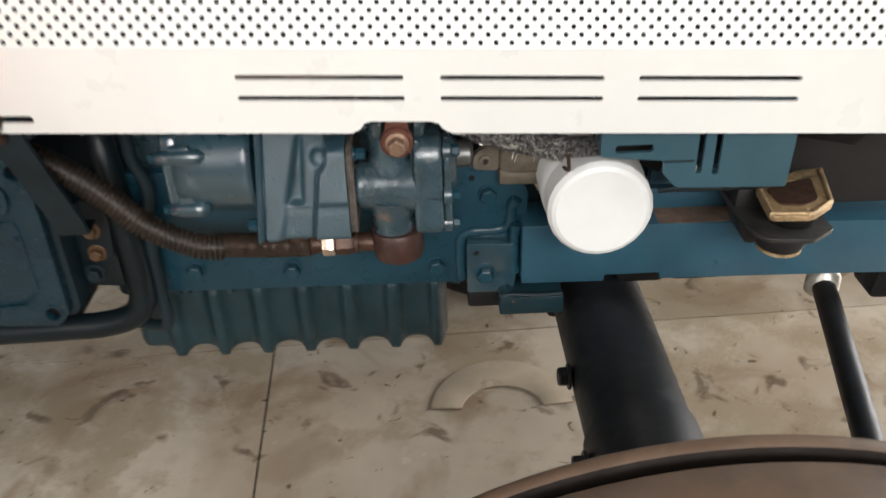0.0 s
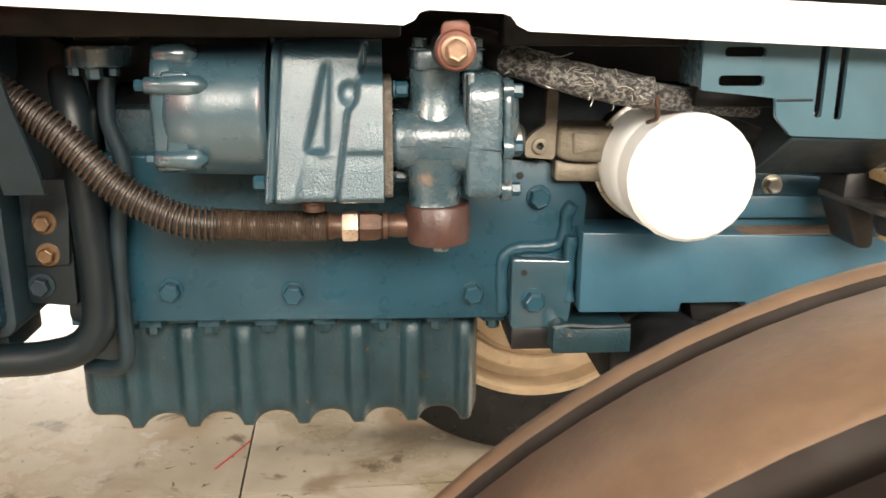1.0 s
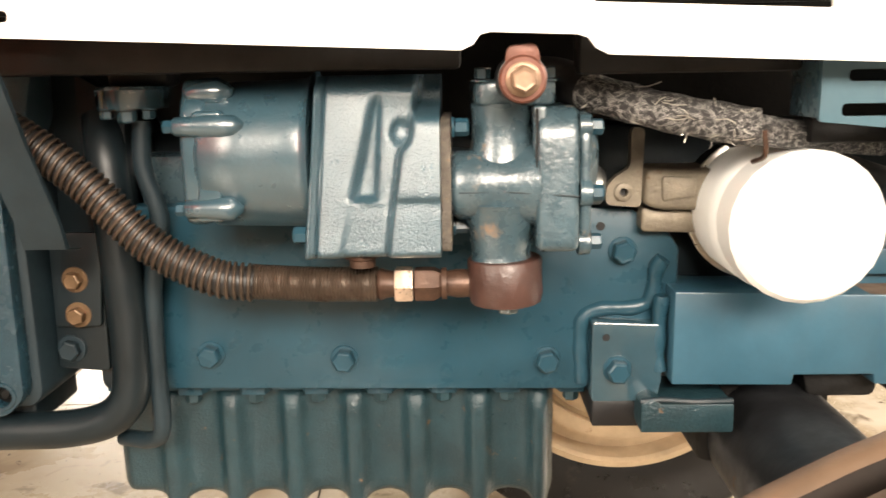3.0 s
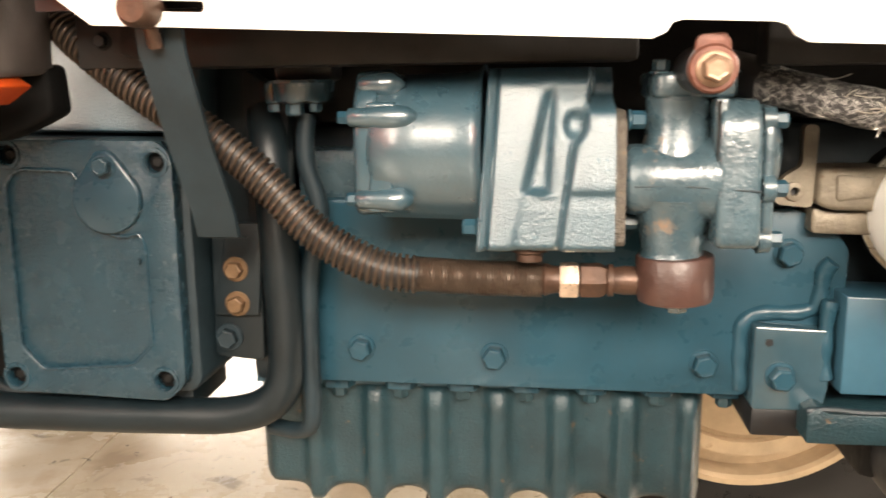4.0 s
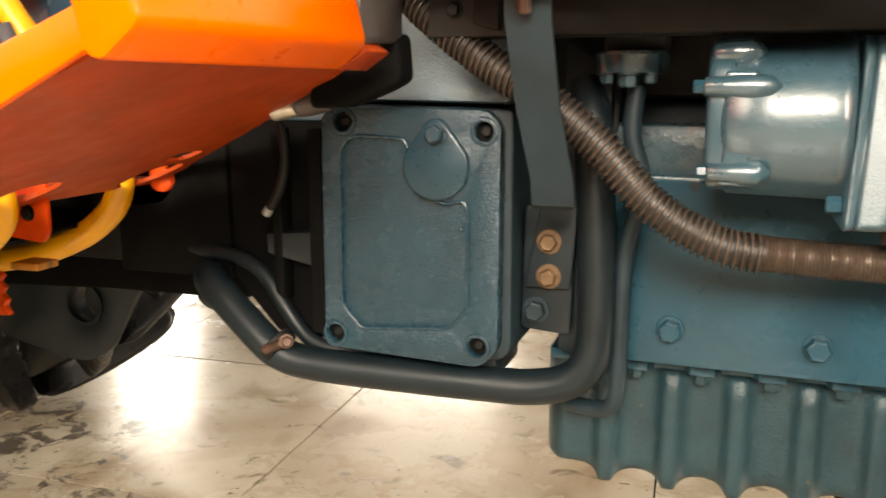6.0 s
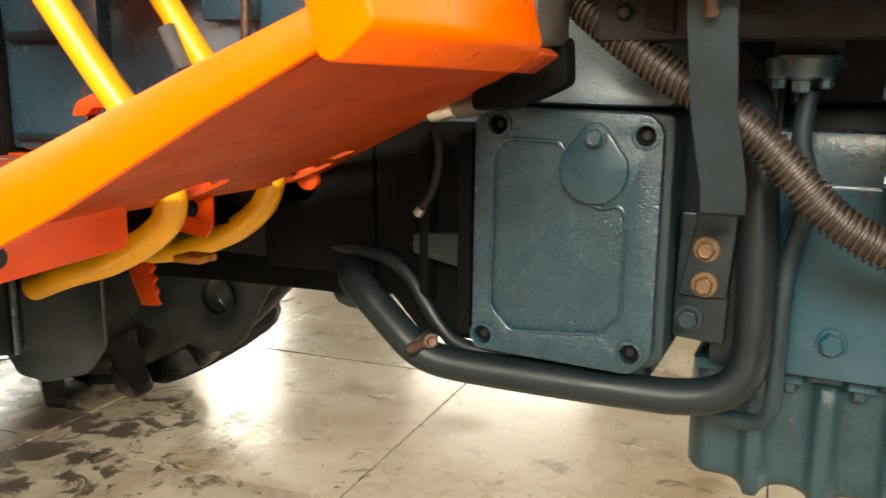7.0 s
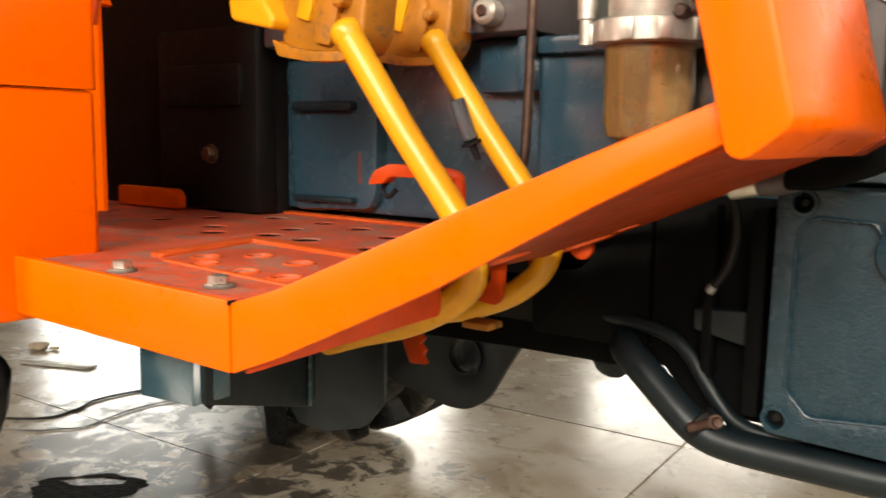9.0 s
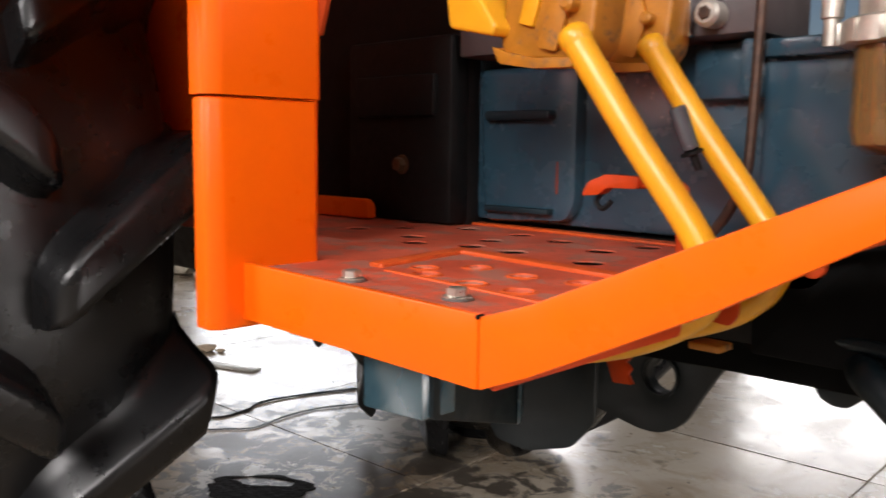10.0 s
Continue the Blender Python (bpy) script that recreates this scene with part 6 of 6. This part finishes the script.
def running_gear():
    front_wheel(0.228, 0.2325, 0.2937, 1, tractor, True)
    # far tyre in plain black, which stands in for the shadow on it
    front_wheel(0.236, 1.27, 0.300, -1, tractor, False)
    a = part("front_axle", rod((0.242, 0.30, 0.372), (0.244, 1.2, 0.372), 0.046, 36, 0.004), axle_black, tractor, "scuffed black tubular front axle")
    part("axle_sleeve", rod((0.242, 0.42, 0.372), (0.242, 0.50, 0.372), 0.049, 36, 0.003), axle_black, a)
    for x, y in ((0.295, 0.44), (0.186, 0.47), (0.19, 0.58)):
        bolt((x - (0.004 if x > 0.24 else -0.004), y, 0.375), (1 if x > 0.24 else -1, 0, 0), 0.016, a, black)
    part("pivot_block", box(0.19, 0.285, 0.70, 0.95, 0.35, 0.43, 0.008), shade_grease, a)
    part("king_pin", rod((0.24, 0.31, 0.26), (0.24, 0.31, 0.44), 0.028, 24, 0.004), axle_black, a)
    k = part("tie_rod", tube([(0.388, 0.30, 0.36), (0.452, 0.55, 0.358), (0.515, 0.80, 0.355)], 0.0125, 18, 0.02), axle_black, tractor, "black steering tie rod with a bright ball joint")
    part("ball_joint", lathe((0.50, 0.74, 0.375), (0, 0, -1), [(0, 0.010), (0.01, 0.018), (0.03, 0.018), (0.034, 0.012)], 20), alloy, k)
    part("axle_bracket", plate(rounded([(0.53, 0.36), (0.60, 0.36), (0.60, 0.43), (0.54, 0.43)], 0.01), 0.70, 0.74, XZ, bevel=0.003), shade_grease, tractor)
    rear_wheel(-1.5, 0.122, 0.419, 0.53, tractor, 14, 0.304, 0.24)
    rear_wheel(-1.5, 1.17, 1.44, 0.53, tractor, 14, 0.109, 0.42)
    # box that hangs below the step, and the plates that carry it
    b = part("step_box", plate([(-0.7115, 0.456), (-0.6565, 0.459), (-0.6565, 0.5), (-0.7115, 0.5)], 0.356, 0.385, XZ, bevel=0.0015), blue, tractor, "blue sheet steel box below the footplate")
    skew = Matrix(((-0.35, 0, 1, -0.5305), (1, 0, 0, 0), (0, 1, 0, 0), (0, 0, 0, 1)))
    g = part("under_guard", plate(rounded([(0.362, 0.498), (0.362, 0.4595), (0.502, 0.413), (0.512, 0.418), (0.512, 0.498)], 0.003), 0.0, 0.004, skew, bevel=0.001), pipe_black, tractor, "dark blue bracket plates under the step with a round hole")
    part("guard_fold", plate([(0.496, 0.416), (0.503, 0.414), (0.503, 0.49), (0.496, 0.49)], 0.0042, 0.0072, skew, bevel=0.0014), blue, g)
    part("guard_apron", plate(rounded([(-0.86, 0.395), (-0.778, 0.388), (-0.768, 0.373), (-0.735, 0.371), (-0.69, 0.385), (-0.668, 0.41), (-0.668, 0.498), (-0.86, 0.498)], 0.006), 0.552, 0.556, XZ, bevel=0.001), pipe_black, g)
    part("hanger_plate", plate(rounded([(-0.86, 0.345), (-0.79, 0.331), (-0.77, 0.327), (-0.745, 0.328), (-0.719, 0.343), (-0.704, 0.37), (-0.682, 0.406), (-0.655, 0.44), (-0.64, 0.47), (-0.86, 0.47)], 0.012), 0.786, 0.794, XZ, [circle(-0.748, 0.3895, 0.0175, 24, 1.1)], 0.0012), pipe_black, g)
    part("hole_sleeve", lathe((-0.748, 0.783, 0.3895), (0, 1, 0), [(0, 0.0225), (0.024, 0.0225), (0.024, 0.0195), (0, 0.0195), (0, 0.0225)], 28, caps=False), pipe_black, g)
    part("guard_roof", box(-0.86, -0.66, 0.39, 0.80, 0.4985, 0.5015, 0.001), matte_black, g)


def fender():
    f = part("fender", plate(rounded([(-0.822, 0.297), (-0.803, 0.297), (-0.797, 0.306), (-0.797, 0.386), (-0.802, 0.39), (-0.822, 0.39)], 0.004), 0.655, 1.0, XY), orange, tractor, "orange rear fender front post")
    part("fender_lower", plate(rounded([(-0.821, 0.2985), (-0.804, 0.2985), (-0.7985, 0.3075), (-0.7985, 0.3845), (-0.803, 0.3885), (-0.821, 0.3885)], 0.004), 0.498, 0.6538, XY, bevel=0.003), orange, f)
    b = bmesh.new()
    rows = []
    for k in range(25):
        a = radians(18 + 140 * k / 24)
        rows.append([b.verts.new((-1.5 + rr * math.cos(a), y, 0.53 + rr * math.sin(a))) for rr, y in ((0.645, 0.06), (0.645, 0.46), (0.64, 0.46), (0.64, 0.06))])
    for p, q in zip(rows, rows[1:]):
        for k in range(4):
            b.faces.new((p[k - 1], p[k], q[k], q[k - 1]))
    b.faces.new(rows[0])
    b.faces.new(rows[-1])
    part("fender_arch", b, orange, f)
    # side panel kept out of view, added to shade the footplate
    part("fender_side", plate([(-1.95, 0.56), (-0.88, 0.56), (-0.88, 1.15), (-1.95, 1.25)], 0.442, 0.446, XZ), orange, f)
    # flare coloured as though in shadow
    part("fender_flare", plate(rounded([(-0.80, 0.70), (-0.797, 0.70), (-0.76, 0.80), (-0.70, 1.0), (-0.80, 1.0)], 0.004), 0.386, 0.3895, XZ), orange_shaded, f)


# ---- small things on the floor ----
CHIPS = ((-2.58, 1.295, 0.03), (-2.54, 1.32, 0.014))


def floor_things():
    m = part("metal_strip", box(-0.105, 0.105, -0.02, 0.02, 0.0012, 0.006, 0.001, None, Matrix.Translation((-2.375, 1.238, 0)) @ Matrix.Rotation(radians(22), 4, "Z")), alloy, None)
    tagged(m, "flat grey metal strip lying on the tile floor", "metal strip")
    c = part("cable", tube([(-2.6, 0.70, 0.003), (-2.2, 0.86, 0.003), (-2.0, 0.97, 0.003), (-1.99, 1.06, 0.003), (-2.02, 1.15, 0.003), (-1.95, 1.38, 0.003), (-1.75, 1.8, 0.003), (-1.7, 2.4, 0.003)], 0.0028, 8, 0.02), rubber_black, None)
    tagged(c, "thin black cable lying across the tile floor", "cable", "cables on the floor")
    c = part("cable", tube([(-2.62, 0.66, 0.003), (-2.2, 0.82, 0.003), (-1.955, 0.914, 0.003), (-1.90, 0.965, 0.003), (-1.87, 1.006, 0.003), (-1.885, 1.08, 0.003), (-1.893, 1.153, 0.003), (-1.862, 1.265, 0.003), (-1.7, 1.55, 0.003), (-1.55, 2.1, 0.003)], 0.0019, 8, 0.02), zinc_dark, None)
    tagged(c, "thin grey cable lying across the tile floor", "cable", "cables on the floor")
    rng = random.Random(4)

    def ring(cx, cy, long, short, count, rough, seed):
        pts = []
        for k in range(count):
            a = 2 * math.pi * k / count
            q = 1 + rough * noise.noise(Vector((math.cos(a) * 1.6, math.sin(a) * 1.6, seed))) + 0.35 * rough * noise.noise(Vector((math.cos(a) * 4.5, math.sin(a) * 4.5, seed)))
            u, v = long * q * math.cos(a), short * q * math.sin(a)
            pts.append((cx + 0.8 * u - 0.6 * v, cy + 0.6 * u + 0.8 * v))
        return pts
    out = ring(-1.583, 0.834, 0.102, 0.060, 72, 0.28, 3.1)
    gaps = [ring(-1.600, 0.857, 0.056, 0.020, 40, 0.3, 9.4)]
    o = part("oil_patch", plate(out, 0.0012, 0.0022, XY, gaps), oil, None, "", 0)
    tagged(o, "dried dark oil patch on the floor tiles", "oil stain")
    for k in range(26):
        b = bmesh.new()
        bmesh.ops.create_icosphere(b, subdivisions=2, radius=1)
        s = rng.uniform(0.03, 0.085)
        q = Vector((rng.uniform(0, 50), 0, 0))
        for v in b.verts:
            v.co *= s * (0.8 + 0.5 * noise.noise(v.co * 1.3 + q))
            v.co.z *= 0.8
        low = min(v.co.z for v in b.verts)
        b.transform(Matrix.Translation((-3.95 + rng.uniform(-0.28, 0.28), 2.2 + rng.uniform(-0.28, 0.28), -low + 0.001)))
        tagged(part("stone", b, debris, None), "rough brown stone in a heap of rubble", "stone", "heap of rubble")
    for x, y, s in CHIPS:
        b = bmesh.new()
        bmesh.ops.create_icosphere(b, subdivisions=1, radius=1)
        for v in b.verts:
            v.co = Vector((v.co.x * s * 1.5, v.co.y * s, (v.co.z + 0.8) * s * 0.4)) * (0.8 + 0.3 * rng.random())
        b.transform(Matrix.Translation((x, y, 0.001)))
        tagged(part("wood_chip", b, brass_wood, None), "small brown scrap lying on the tile floor", "scrap", "scraps on the floor")
    arc = [(0.171 + 0.108 * math.cos(a), 0.945 + 0.11 * math.sin(a)) for a in [0.05 + 3.04 * k / 30 for k in range(31)]]
    arc += [(0.171 + 0.062 * math.cos(a), 0.942 + 0.052 * math.sin(a)) for a in [3.05 - 2.96 * k / 26 for k in range(27)]]
    w = part("curved_offcut", plate(arc, 0.0012, 0.0042, XY, bevel=0.0006), pale_sheet, None)
    tagged(w, "curved pale beige sheet offcut lying on the floor", "offcut")
    r = part("red_thread", tube([(-0.245, 1.19, 0.002), (-0.22, 1.24, 0.002), (-0.205, 1.275, 0.002)], 0.0012, 6, 0.01), red_line, None)
    tagged(r, "short red thread on a floor tile", "thread")


floor_base = hall()
engine()
oil_pan()
frame_rail()
oil_filter()
pump()
hoses()
side_brackets()
side_panel()
cover_and_pipes()
transmission()
fuel_bowl()
footplate()
pedals()
running_gear()
fender()
floor_things()
lay_tiles(floor_base)
